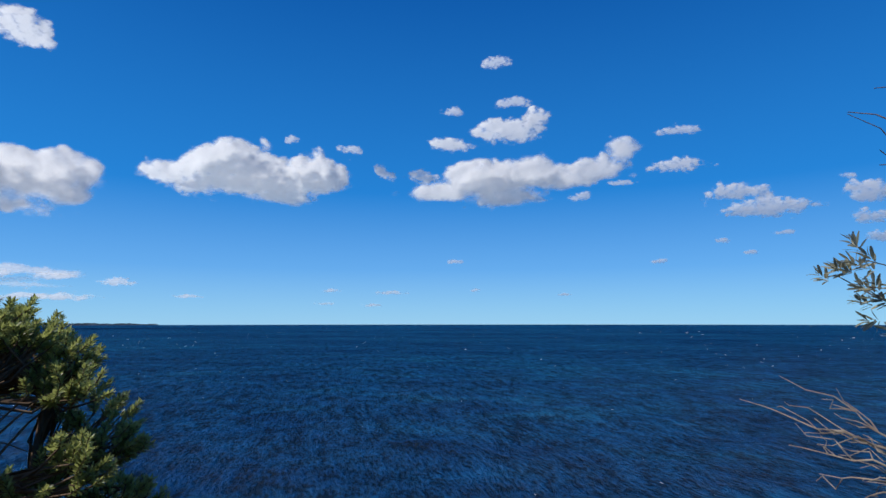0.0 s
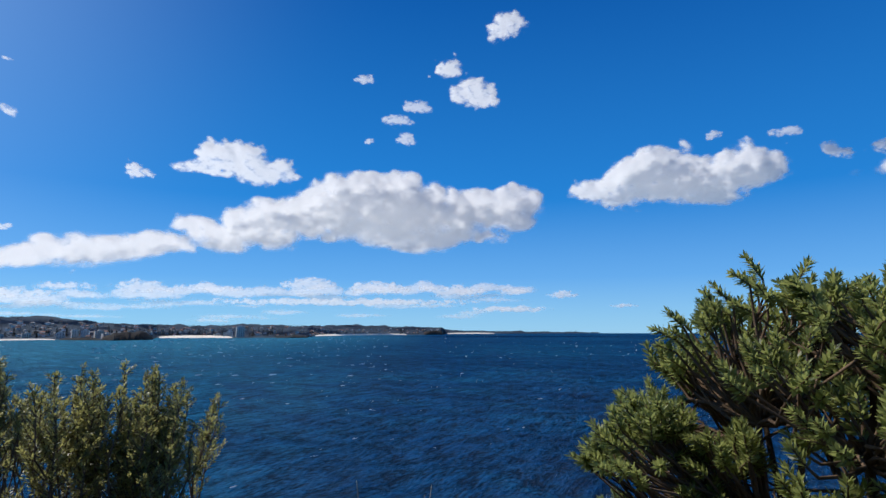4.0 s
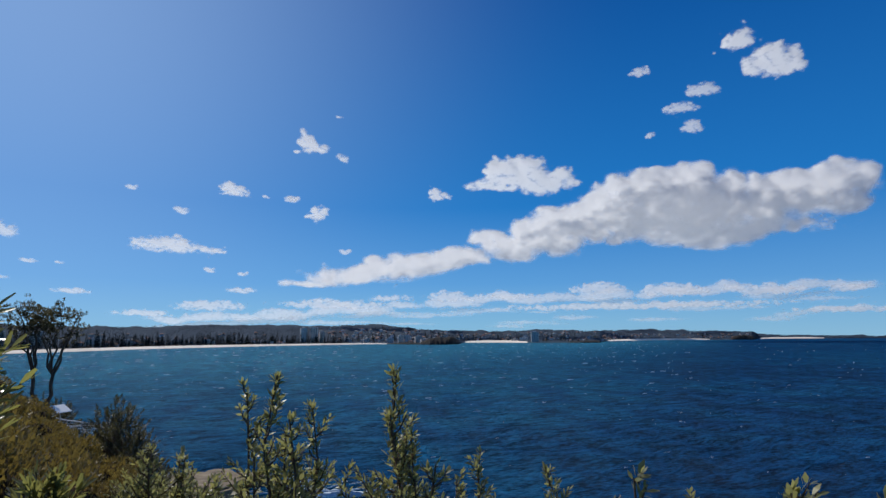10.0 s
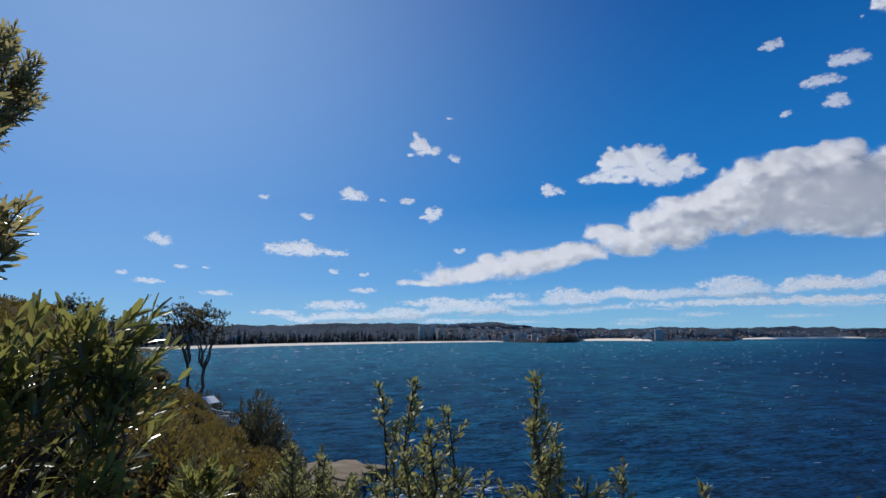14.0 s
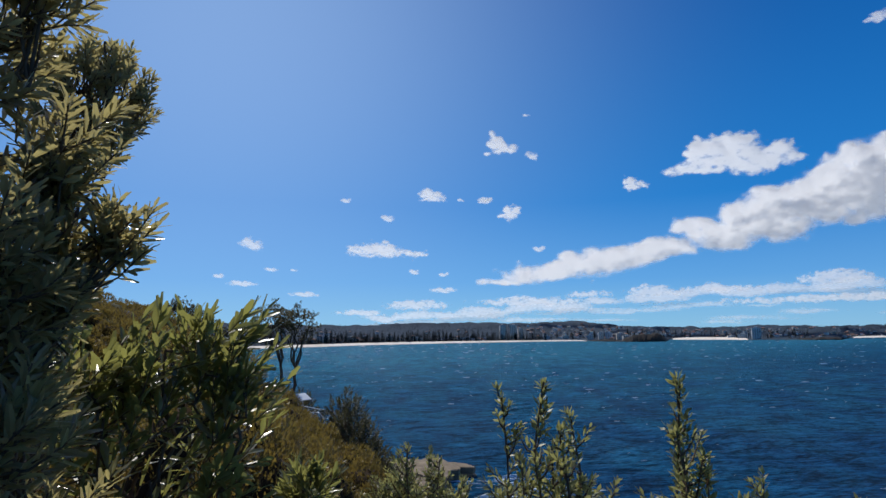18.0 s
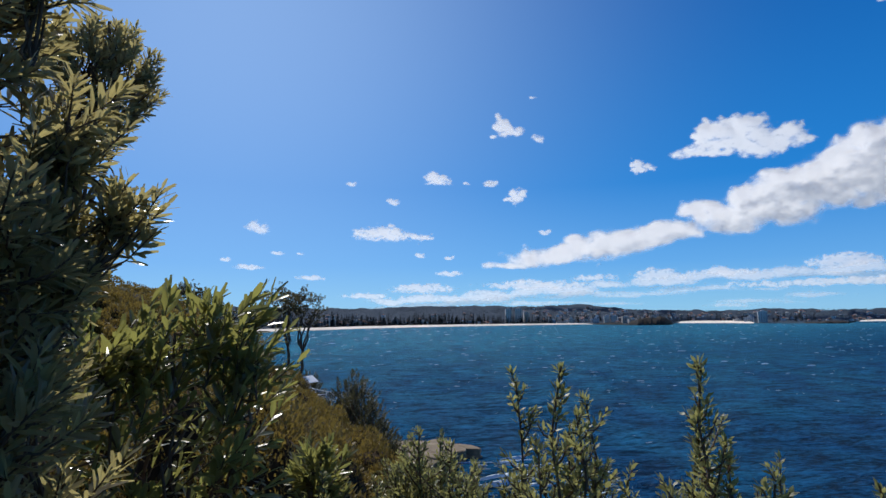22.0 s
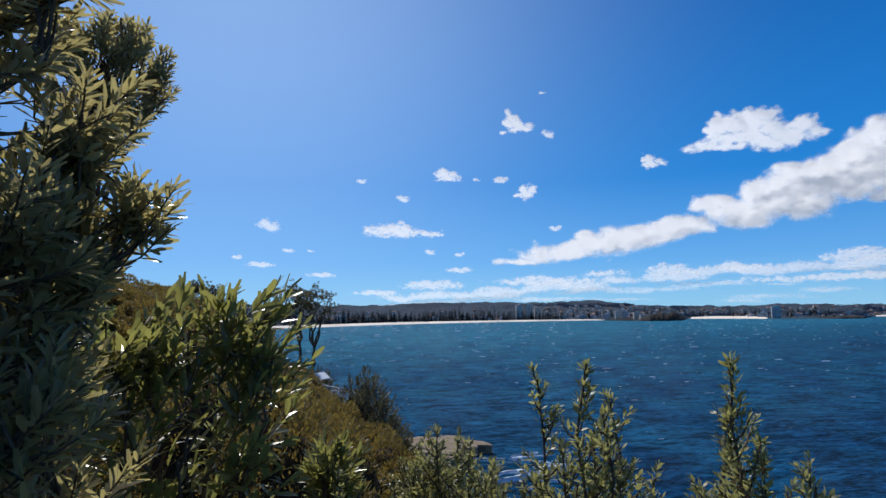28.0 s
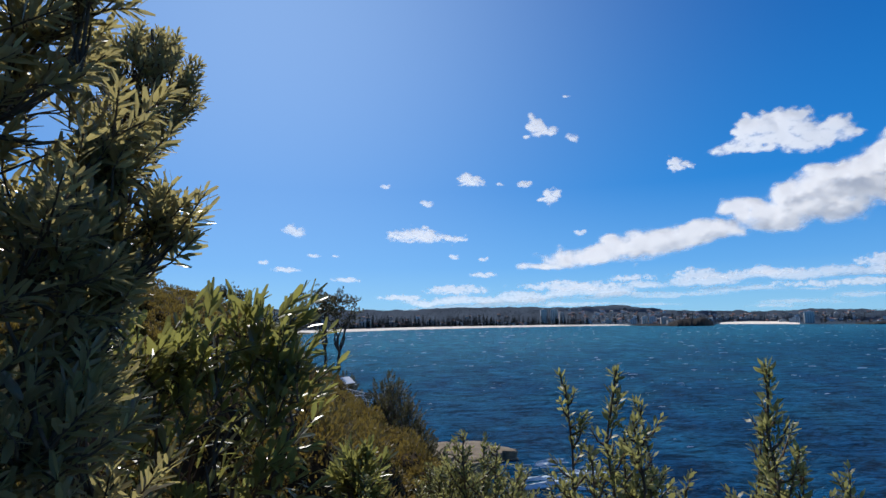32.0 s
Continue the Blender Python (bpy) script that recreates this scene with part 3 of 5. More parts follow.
TUFT_LEAF = leaf_material("tufted_leaf", (0.054, 0.076, 0.025), (0.15, 0.186, 0.05), (0.34, 0.37, 0.12), rough=0.42, glow=0.48)
WATTLE_LEAF = leaf_material("oval_leaf", (0.068, 0.074, 0.028), (0.17, 0.174, 0.06), (0.34, 0.325, 0.115), dry=(0.32, 0.16, 0.06), rough=0.4, glow=0.48)
BANKSIA_LEAF = leaf_material("banksia_leaf", (0.148, 0.12, 0.078), (0.238, 0.208, 0.106), (0.38, 0.33, 0.132), dry=(0.48, 0.42, 0.36), rough=0.28, glow=0.52, spec=0.9)
HEATH_LEAF = leaf_material("heath_leaf", (0.036, 0.024, 0.01), (0.16, 0.113, 0.028), (0.42, 0.305, 0.07), dry=(0.18, 0.075, 0.028), rough=0.6, glow=0.2, single=0.3, clump=1.7)
DULL_LEAF = leaf_material("dull_shrub_leaf", (0.016, 0.015, 0.008), (0.042, 0.042, 0.016), (0.11, 0.1, 0.036), rough=0.55)
YOUNG_LEAF = leaf_material("young_banksia_leaf", (0.1, 0.092, 0.04), (0.158, 0.156, 0.05), (0.262, 0.26, 0.07), dry=(0.46, 0.43, 0.36), rough=0.28, glow=0.5, spec=0.9)
GREY_LEAF = leaf_material("silver_leaf", (0.08, 0.085, 0.05), (0.2, 0.2, 0.13), (0.4, 0.38, 0.28), rough=0.5)
BARK = bark_material("shrub_bark", (0.06, 0.039, 0.025), (0.21, 0.145, 0.098))
# Dark colour of the added cores that block light inside the heath mounds.
HEATH_CORE = bark_material("heath_shade_core", (0.018, 0.012, 0.007), (0.055, 0.036, 0.018))
GREY_BARK = bark_material("weathered_twig", (0.14, 0.11, 0.085), (0.36, 0.3, 0.235))


def leaf_arrays(at, way, length, width, shape=(0.25, 0.9, 1.0, 0.7, 0.0), fold=0.25, curl=0.15, rs=None):
    """Vertices and faces of many leaves: at, way (n, 3), length, width (n,)."""
    n, k = len(at), len(shape)
    way = unit(way)
    up = np.tile([0.0, 0.0, 1.0], (n, 1)) + rs.normal(0, 0.45, (n, 3))
    side = unit(np.cross(way, up))
    top = np.cross(side, way)
    t = np.linspace(0, 1, k)
    w = np.asarray(shape)
    mid = at[:, None] + way[:, None] * (t[:, None] * length[:, None, None]) - top[:, None] * (curl * t[:, None] ** 2 * length[:, None, None])
    half = side[:, None] * (w[:, None] * width[:, None, None] * 0.5)
    lift = top[:, None] * (fold * w[:, None] * width[:, None, None] * 0.5)
    if not fold:
        v = np.stack([mid - half, mid + half], 2).reshape(-1, 3)
        q = np.array([(2 * i, 2 * i + 1, 2 * i + 3, 2 * i + 2) for i in range(k - 1)])[None] + (np.arange(n) * 2 * k)[:, None, None]
        return v, q.reshape(-1, 4)
    v = np.stack([mid - half + lift, mid, mid + half + lift], 2).reshape(n, -1, 3)
    q = []
    for i in range(k - 1):
        a = 3 * i
        q += [(a, a + 1, a + 4, a + 3), (a + 1, a + 2, a + 5, a + 4)]
    q = np.array(q)[None] + (np.arange(n) * 3 * k)[:, None, None]
    return v.reshape(-1, 3), q.reshape(-1, 4)


def tube_arrays(paths, sides=5):
    """Tapered stems: each path is (points (k, 3), first radius, last radius)."""
    vs, qs, base = [], [], 0
    ring = np.arange(sides) / sides * 6.2832
    for pts, r0, r1 in paths:
        pts = np.asarray(pts, float)
        k = len(pts)
        d = unit(np.gradient(pts, axis=0))
        ref = np.where(np.abs(d[:, 2:3]) > 0.8, [[1.0, 0.1, 0.0]], [[0.0, 0.0, 1.0]])
        a = unit(np.cross(d, ref))
        b = np.cross(d, a)
        r = np.linspace(r0, r1, k)[:, None, None]
        vs.append((pts[:, None] + r * (a[:, None] * np.cos(ring)[None, :, None] + b[:, None] * np.sin(ring)[None, :, None])).reshape(-1, 3))
        qs.append(grid_quads(k, sides, True) + base)
        base += k * sides
    return np.concatenate(vs), np.concatenate(qs)


def bend(p, q, rs, k=6, sag=0.12, wobble=0.03):
    """A branch from p to q that starts steeply and wanders a little."""
    p, q = np.asarray(p, float), np.asarray(q, float)
    t = np.linspace(0, 1, k)[:, None]
    span = np.linalg.norm(q - p)
    pts = p + (q - p) * t
    pts[:, 2] += (np.sin(t[:, 0] * math.pi) * sag * span)
    pts[1:-1] += rs.normal(0, wobble * span, (k - 2, 3))
    return pts


def spray(tip, way, n, run, leaf_len, rs, spread=0.9, start=0.0):
    """Leaves set spirally along the last run of a twig that ends at tip."""
    way = unit(np.asarray(way, float))
    t = np.linspace(start, 1.0, n)
    ang = np.arange(n) * 2.4 + rs.uniform(0, 6.28)
    ref = np.array([1.0, 0.2, 0.1]) if abs(way[2]) > 0.8 else np.array([0.0, 0.0, 1.0])
    a = unit(np.cross(way, ref))
    b = np.cross(way, a)
    out = a * np.cos(ang)[:, None] + b * np.sin(ang)[:, None]
    lean = (spread * (1.25 - 0.85 * t))[:, None]
    ways = way * 1.0 + out * lean + rs.normal(0, 0.16, (n, 3))
    at = np.asarray(tip) - way * run * (1 - t)[:, None] + out * 0.003
    return at, ways, leaf_len * rs.uniform(0.7, 1.15, n) * (1.0 - 0.25 * t ** 3)


def ground_at(x, y):
    return float(headland_z(np.array(float(x)), np.array(float(y))))


VIEWPOINT = (-4.58, -0.36, 20.0)


def plant(name, base, stems, sprays, leaf_mat, bark, label, category, leaf_ratio=0.3, shape=(0.25, 0.9, 1.0, 0.7, 0.0), fold=0.25, curl=0.15, seed=1, group="", single=0):
    """One plant: stems and twigs as tubes, its leaves as one mesh, standing at base."""
    rs = np.random.RandomState(seed)
    ob = new(name)
    ob.location = base
    base = np.array(base)
    thick = sorted(stems, key=lambda st: -st[1])
    mains = [st for st in thick if st[1] > 0.0095][:16] or thick[:6]
    for st in mains:
        v, q = tube_arrays([st], 7)
        part("stem", fast_mesh("stem", v - base, q, bark, True), ob)
    rest = [st for st in stems if not any(st is k for k in mains)]
    if rest:
        v, q = tube_arrays(rest)
        tagged(part("branchwork", fast_mesh("branchwork", v - base, q, bark, True), ob), kind="stuff")
    if sprays:
        at = np.concatenate([s[0] for s in sprays])
        way = np.concatenate([s[1] for s in sprays])
        ln = np.concatenate([s[2] for s in sprays])
        if single:
            near = np.argsort(((at - np.array(VIEWPOINT)) ** 2).sum(1))[:single]
            picked = np.zeros(len(at), bool)
            picked[near] = True
            v, q = leaf_arrays(np.zeros((1, 3)), np.array([[1.0, 0, 0]]), np.ones(1), np.full(1, leaf_ratio), shape, fold, curl, np.random.RandomState(0))
            one = fast_mesh("leaf", v, q, leaf_mat)
            for p, w, size in zip(at[picked] - base, unit(way[picked]), ln[picked]):
                blade = part("leaf", one, ob)
                turn = Vector(w).to_track_quat('X', 'Z') @ Euler((rs.normal(0, 0.5), 0, 0)).to_quaternion()
                blade.matrix_local = Matrix.LocRotScale(Vector(p), turn, Vector((size, size, size)))
            at, way, ln = at[~picked], way[~picked], ln[~picked]
        plain = (shape[0] + 0.1, 1.0, shape[3]) if len(shape) == 4 else shape
        v, q = leaf_arrays(at, way, ln, ln * leaf_ratio * rs.uniform(0.8, 1.2, len(ln)), plain, fold, curl, rs)
        leaves = part("leaves", fast_mesh("leaves", v - base, q, leaf_mat), ob)
        tagged(leaves, kind="stuff")
    return tagged(ob, label, category, group)


# ---- the tufted shrub beside the start of the walk ----
def tufted_shrub(cx, cy, top, rx, ry, turn, tufts, seed, label):
    rs = np.random.RandomState(seed)
    z0 = ground_at(cx, cy)
    root = np.array([cx, cy, z0 - 0.05])
    ca, sa = math.cos(radians(turn)), math.sin(radians(turn))
    mains, stems, sprays = [], [], []
    for k in range(13):
        a = k / 13 * 6.2832 + rs.uniform(-0.2, 0.2)
        u, v = rx * 0.62 * math.cos(a) * rs.uniform(0.3, 1), ry * 0.62 * math.sin(a) * rs.uniform(0.3, 1)
        end = np.array([cx + u * ca - v * sa, cy + u * sa + v * ca, top - 0.5 + rs.uniform(-0.1, 0.12)])
        pts = bend(root + rs.normal(0, 0.04, 3) * (1, 1, 0), end, rs, 8, -0.06, 0.025)
        mains.append(pts)
        stems.append((pts, 0.019, 0.009))
    nodes = np.concatenate([m[3:] for m in mains])
    lobes = []
    for k in range(52):
        r, a = min(1.0, math.sqrt((k + 0.5) / 40)), k * 2.4 + rs.uniform(-0.3, 0.3)
        u, v = rx * r * math.cos(a) * 0.86, ry * r * math.sin(a) * 0.86
        x, y = cx + u * ca - v * sa, cy + u * sa + v * ca
        lobes.append((x, y, top - 0.15 - (0.5 if k < 40 else 0.78) * r ** 2.4 - abs(rs.normal(0, 0.075)), rs.uniform(0.12, 0.21)))
    for k in range(9):
        r, a = math.sqrt(rs.uniform(0.3, 1.0)), rs.uniform(0, 6.28)
        u, v = rx * r * math.cos(a) * 0.8, ry * r * math.sin(a) * 0.8
        lobes.append((cx + u * ca - v * sa, cy + u * sa + v * ca, top - rs.uniform(0.5, 0.95), rs.uniform(0.1, 0.17)))
    for k in range(tufts):
        x, y, z, size = lobes[k % len(lobes)]
        d = rs.normal(0, 1, 3)
        d /= np.linalg.norm(d)
        d[2] = abs(d[2]) * 1.1 - 0.15
        tip = np.array([x, y, z]) + d * size * (1.0, 1.0, 0.85) * rs.uniform(0.65, 1.05)
        out = d * 0.8 + np.array([(x - cx) * 0.3, (y - cy) * 0.3, 0.55]) + rs.normal(0, 0.2, 3)
        out = out / np.linalg.norm(out)
        run = rs.uniform(0.05, 0.09)
        hub = nodes[np.argmin(((nodes - (tip - out * 0.3)) ** 2).sum(1))]
        stems.append((np.concatenate([bend(hub, tip - out * run, rs, 5, -0.08, 0.04), [tip]]), 0.0065, 0.0025))
        sprays.append(spray(tip, out, int(run * 620) + 8, run, 0.027, rs, 1.35))
    for k in range(91):
        m = mains[k % 13]
        p = m[rs.randint(2, 7)]
        q = p + rs.normal(0, 1, 3) * (0.2, 0.2, 0.08) + (0, 0, 0.14)
        stems.append((bend(p, q, rs, 5, 0.05, 0.06), 0.005, 0.0015))
    return plant("coastal_shrub", (cx, cy, z0), stems, sprays, TUFT_LEAF, BARK, label, "shrub", 0.33, (0.5, 1.0, 0.1), 0, 0.1, seed)


tufted_shrub(-2.15, 1.75, 20.25, 0.96, 0.64, 25.0, 1560, 11, "dense green shrub with tufted narrow leaves and bare lower branches")


# ---- upright leafy shrubs along the edge of the path ----
def shoot_shrub(shoots, seed, label, leaf=0.036, spread=0.13, mat=None, single=0):
    """A shrub of upright leafy shoots. Each shoot: x, y and height of its top, and how far it is leafy from there down."""
    rs = np.random.RandomState(seed)
    pts = np.array(shoots)
    cx, cy = pts[:, 0].mean(), pts[:, 1].mean()
    z0 = ground_at(cx, cy)
    stems, sprays = [], []
    for x, y, z, run in shoots:
        foot = np.array([cx + (x - cx) * 0.45, cy + (y - cy) * 0.45, z0 - 0.05])
        lean = rs.normal(0, 0.02, 2)
        tip = np.array([x + lean[0], y + lean[1], z])
        path = bend(foot, tip, rs, 12, -0.03, 0.012)
        stems.append((path, 0.011, 0.002))
        cum = np.linspace(0, 1, 12)
        total = np.linalg.norm(tip - foot)
        n_side = int(run / 0.021)
        for k in range(n_side):
            f = 1 - (k + rs.uniform(0, 1)) / n_side * min(run / total, 0.95)
            p = np.array([np.interp(f, cum, path[:, i]) for i in range(3)])
            a = rs.uniform(0, 6.28)
            reach = (spread * rs.uniform(0.5, 1.35) * (0.15 + 1.1 * ((1 - f) * total / max(run, 0.2)) ** 1.3) + 0.025) * rs.uniform(0.4, 1.15)
            way = np.array([math.cos(a) * 0.75, math.sin(a) * 0.75, 0.9]) + rs.normal(0, 0.15, 3)
            way = way / np.linalg.norm(way)
            q = p + way * min(reach, 0.34)
            stems.append((np.stack([p, (p + q) / 2 + (0, 0, -0.01), q]), 0.0035, 0.0012))
            sprays.append(spray(q, way, max(11, int(min(reach, 0.34) * 260)), min(reach, 0.34) * 0.9, leaf, rs, 0.95))
        sprays.append(spray(tip, unit(path[-1] - path[-3]), 16, 0.12, leaf, rs, 0.8))
    return plant("coastal_shrub", (cx, cy, z0), stems, sprays, mat or WATTLE_LEAF, BARK, label, "shrub", 0.42, (0.25, 1.0, 0.9, 0.1), 0, 0.14, seed, group="shrubs along the path", single=single)


def shoots_between(spots, n, seed, drop=(0.1, 0.3), wide=0.13):
    """More shoots strewn round the given ones, lower by drop."""
    rs = np.random.RandomState(seed)
    out = list(spots)
    for k in range(n):
        x, y, z, run = spots[rs.randint(len(spots))]
        out.append((x + rs.normal(0, wide), y + rs.normal(0, wide), z - rs.uniform(*drop), run * rs.uniform(0.7, 1.0)))
    return out


EDGE_2 = [(-5.05, 0.42, 19.79, 0.5), (-5.1, 0.55, 19.82, 0.5), (-4.95, 0.6, 19.77, 0.5), (-4.98, 0.72, 19.77, 0.5), (-5.07, 0.68, 19.8, 0.5), (-4.97, 0.76, 19.72, 0.5), (-5.3, 0.42, 19.8, 0.5), (-4.96, 0.25, 19.8, 0.45)]
EDGE_4 = [(-5.84, -0.18, 19.956, 0.42), (-5.88, -0.17, 19.85, 0.4), (-6.2, -0.28, 19.89, 0.3), (-6.18, -0.12, 19.85, 0.32), (-5.95, -0.17, 19.8, 0.36), (-5.92, -0.26, 19.76, 0.36)]
EDGE_5 = [(-5.78, 0.1, 19.965, 0.32), (-5.8, 0.1, 19.86, 0.3), (-6.1, 0.2, 19.77, 0.32), (-6.05, 0.15, 19.7, 0.3), (-5.95, 0.08, 19.66, 0.3)]
EDGE_6 = [(-6.42, 0.47, 19.61, 0.35), (-6.3, 0.4, 19.58, 0.35), (-6.27, 0.7, 19.6, 0.35), (-5.81, 0.89, 19.6, 0.35), (-5.69, 1.09, 19.6, 0.35)]
EDGE_7 = [(-6.77, -0.56, 19.6, 0.35), (-7.00, -0.72, 19.52, 0.4), (-6.90, -0.4, 19.46, 0.4), (-7.15, -0.5, 19.36, 0.45)]
EDGE_8 = [(-6.5, -0.58, 19.7, 0.25), (-6.6, -0.5, 19.6, 0.3), (-6.45, -0.42, 19.57, 0.35), (-6.55, -0.66, 19.56, 0.3), (-6.4, -0.3, 19.54, 0.35)]
shoot_shrub(shoots_between(EDGE_2, 48, 21, (0.05, 0.28)), 31, "bushy shrub with small oval olive-green leaves beside the path", leaf=0.024)
shoot_shrub(shoots_between(EDGE_4, 44, 24, (0.16, 0.5), 0.09), 34, "shrub with several thin leafy shoots against the water", leaf=0.023, spread=0.12, single=160)
shoot_shrub(shoots_between(EDGE_5, 26, 25, (0.16, 0.42), 0.1), 35, "slim shrub with one tall leafy shoot", leaf=0.023, spread=0.12, single=120)
shoot_shrub(shoots_between(EDGE_6, 18, 26, (0.05, 0.28)), 36, "low olive-green shrub at the edge of the slope", leaf=0.026)
shoot_shrub(shoots_between(EDGE_7, 26, 27, (0.05, 0.25)), 37, "dense low yellow-green shrub beside the rock shelf", leaf=0.026)
shoot_shrub(shoots_between(EDGE_8, 60, 28, (0.0, 0.3), 0.1), 38, "low thick shrub with small grey-green leaves at the slope edge", leaf=0.02)


# ---- banksias beside the end of the walk ----
def banksia(cx, cy, z_lo, z_hi, r, whorls, seed, label, trunk_xy, leaf=0.088, mat=None, clumps=(), single=0, splay=1.05, ratio=0.3, lean=0.0, blades=(14, 24), twig=0.013, size=1.0):
    """Stiff whorls of long leaves at the ends of forking branches."""
    rs = np.random.RandomState(seed)
    tx, ty = trunk_xy
    z0 = ground_at(tx, ty)
    root = np.array([tx, ty, z0 - 0.05])
    stems, sprays, nodes = [], [], []
    zm = (z_lo + z_hi) / 2
    for k in range(12):
        a = k * 2.4
        end = np.array([cx + r * 0.6 * math.cos(a) * rs.uniform(0.2, 1), cy + r * 0.6 * math.sin(a) * rs.uniform(0.2, 1), z_lo + (z_hi - z_lo) * (0.15 + 0.75 * k / 11)])
        pts = bend(root, end, rs, 9, 0.02, 0.02)
        stems.append((pts, twig * 1.7, twig * 0.7))
        nodes.append(pts[3:])
    for (x, y, z, rad, n) in clumps:
        pts = bend(root + (0, 0, 0.3), (x, y, z), rs, 9, 0.02, 0.03)
        stems.append((pts, twig, twig * 0.45))
        nodes.append(pts[3:])
    nodes = np.concatenate(nodes)
    spots = []
    while len(spots) < whorls:
        d = rs.normal(0, 1, 3)
        d /= np.linalg.norm(d)
        f = rs.uniform(0.35, 1.0) ** 0.45
        p = np.array([cx, cy, zm]) + d * (r, r, (z_hi - z_lo) / 2) * f
        p += 0.12 * r * float(lumps(np.array(p[0] * 3 + p[2] * 2), np.array(p[1] * 3 - p[2]), seed, 2)) * d
        spots.append((p, d))
    for (x, y, z, rad, n) in clumps:
        for k in range(n):
            d = rs.normal(0, 1, 3)
            d /= np.linalg.norm(d)
            spots.append((np.array([x, y, z]) + d * rad * rs.uniform(0.3, 1.0), d))
    for p, d in spots:
        way = d * (0.7, 0.7, 0.4) + np.array([0, lean, 0.75]) + rs.normal(0, 0.2, 3)
        way /= np.linalg.norm(way)
        hub = nodes[np.argmin(((nodes - (p - way * 0.3)) ** 2).sum(1))]
        run = rs.uniform(0.07, 0.16) * size
        stems.append((np.concatenate([bend(hub, p - way * run, rs, 5, -0.05, 0.03), [p]]), 0.0055, 0.0025))
        sprays.append(spray(p, way, rs.randint(*blades), run, leaf, rs, splay))
    return plant("banksia", (tx, ty, z0), stems, sprays, mat or BANKSIA_LEAF, BARK, label, "banksia", ratio, (0.2, 0.62, 1.0, 0.5), 0.22, 0.1, seed, single=single)


banksia(-5.39, -2.36, 18.7, 23.0, 1.02, 1150, 41, "tall dark banksia with stiff narrow leaves leaning over the path", (-5.48, -2.50), leaf=0.076, single=300, ratio=0.27, lean=0.25, blades=(10, 18),
        clumps=((-6.28, -1.51, 20.42, 0.14, 23), (-6.2, -1.62, 20.16, 0.13, 18), (-6.25, -1.86, 19.8, 0.32, 42), (-6.23, -1.90, 20.4, 0.3, 42), (-6.19, -1.94, 21.0, 0.28, 49), (-6.13, -2.00, 21.6, 0.28, 42),
                (-5.91, -2.04, 20.1, 0.3, 49), (-5.91, -2.04, 20.8, 0.3, 49), (-5.89, -2.02, 21.6, 0.3, 42), (-6.1, -1.56, 19.5, 0.25, 42), (-5.78, -1.48, 19.85, 0.26, 38), (-5.75, -1.48, 19.35, 0.3, 38), (-5.5, -1.56, 19.65, 0.3, 38), (-5.35, -1.46, 19.2, 0.3, 35), (-5.9, -1.56, 20.3, 0.26, 31), (-6.2, -1.64, 20.7, 0.18, 28), (-6.13, -1.66, 20.0, 0.18, 28), (-6.16, -1.74, 21.2, 0.18, 24), (-6.22, -1.68, 20.3, 0.17, 28), (-6.22, -1.70, 20.55, 0.16, 25)))
banksia(-7.51, -2.56, 21.05, 21.82, 0.33, 180, 42, "small-crowned banksia behind the taller one", (-7.57, -3.01), leaf=0.065)
banksia(-7.15, -1.75, 18.2, 19.3, 0.5, 30, 43, "young banksia with upright yellow-green leaf whorls beside the path", (-7.1, -1.7), leaf=0.12, mat=YOUNG_LEAF, single=300, splay=0.7, ratio=0.27, lean=0.4, blades=(10, 15), size=2.3,
        clumps=((-7.24, -1.50, 20.06, 0.18, 10), (-7.24, -1.45, 19.89, 0.23, 13), (-7.21, -1.64, 20.06, 0.20, 11), (-7.13, -1.81, 20.00, 0.25, 13), (-7.04, -1.95, 19.98, 0.25, 13), (-7.18, -1.50, 19.70, 0.33, 9), (-7.04, -1.75, 19.81, 0.33, 9), (-6.93, -1.95, 19.72, 0.33, 9), (-6.96, -2.09, 19.89, 0.30, 11), (-7.13, -1.45, 19.50, 0.33, 8), (-6.93, -1.73, 19.47, 0.40, 11), (-6.65, -1.81, 19.30, 0.33, 9)))
banksia(-7.92, -1.36, 18.9, 19.4, 0.17, 26, 44, "low banksia seedling below the taller shrubs", (-7.92, -1.36), leaf=0.1, mat=YOUNG_LEAF, splay=0.6, ratio=0.25, size=1.6)


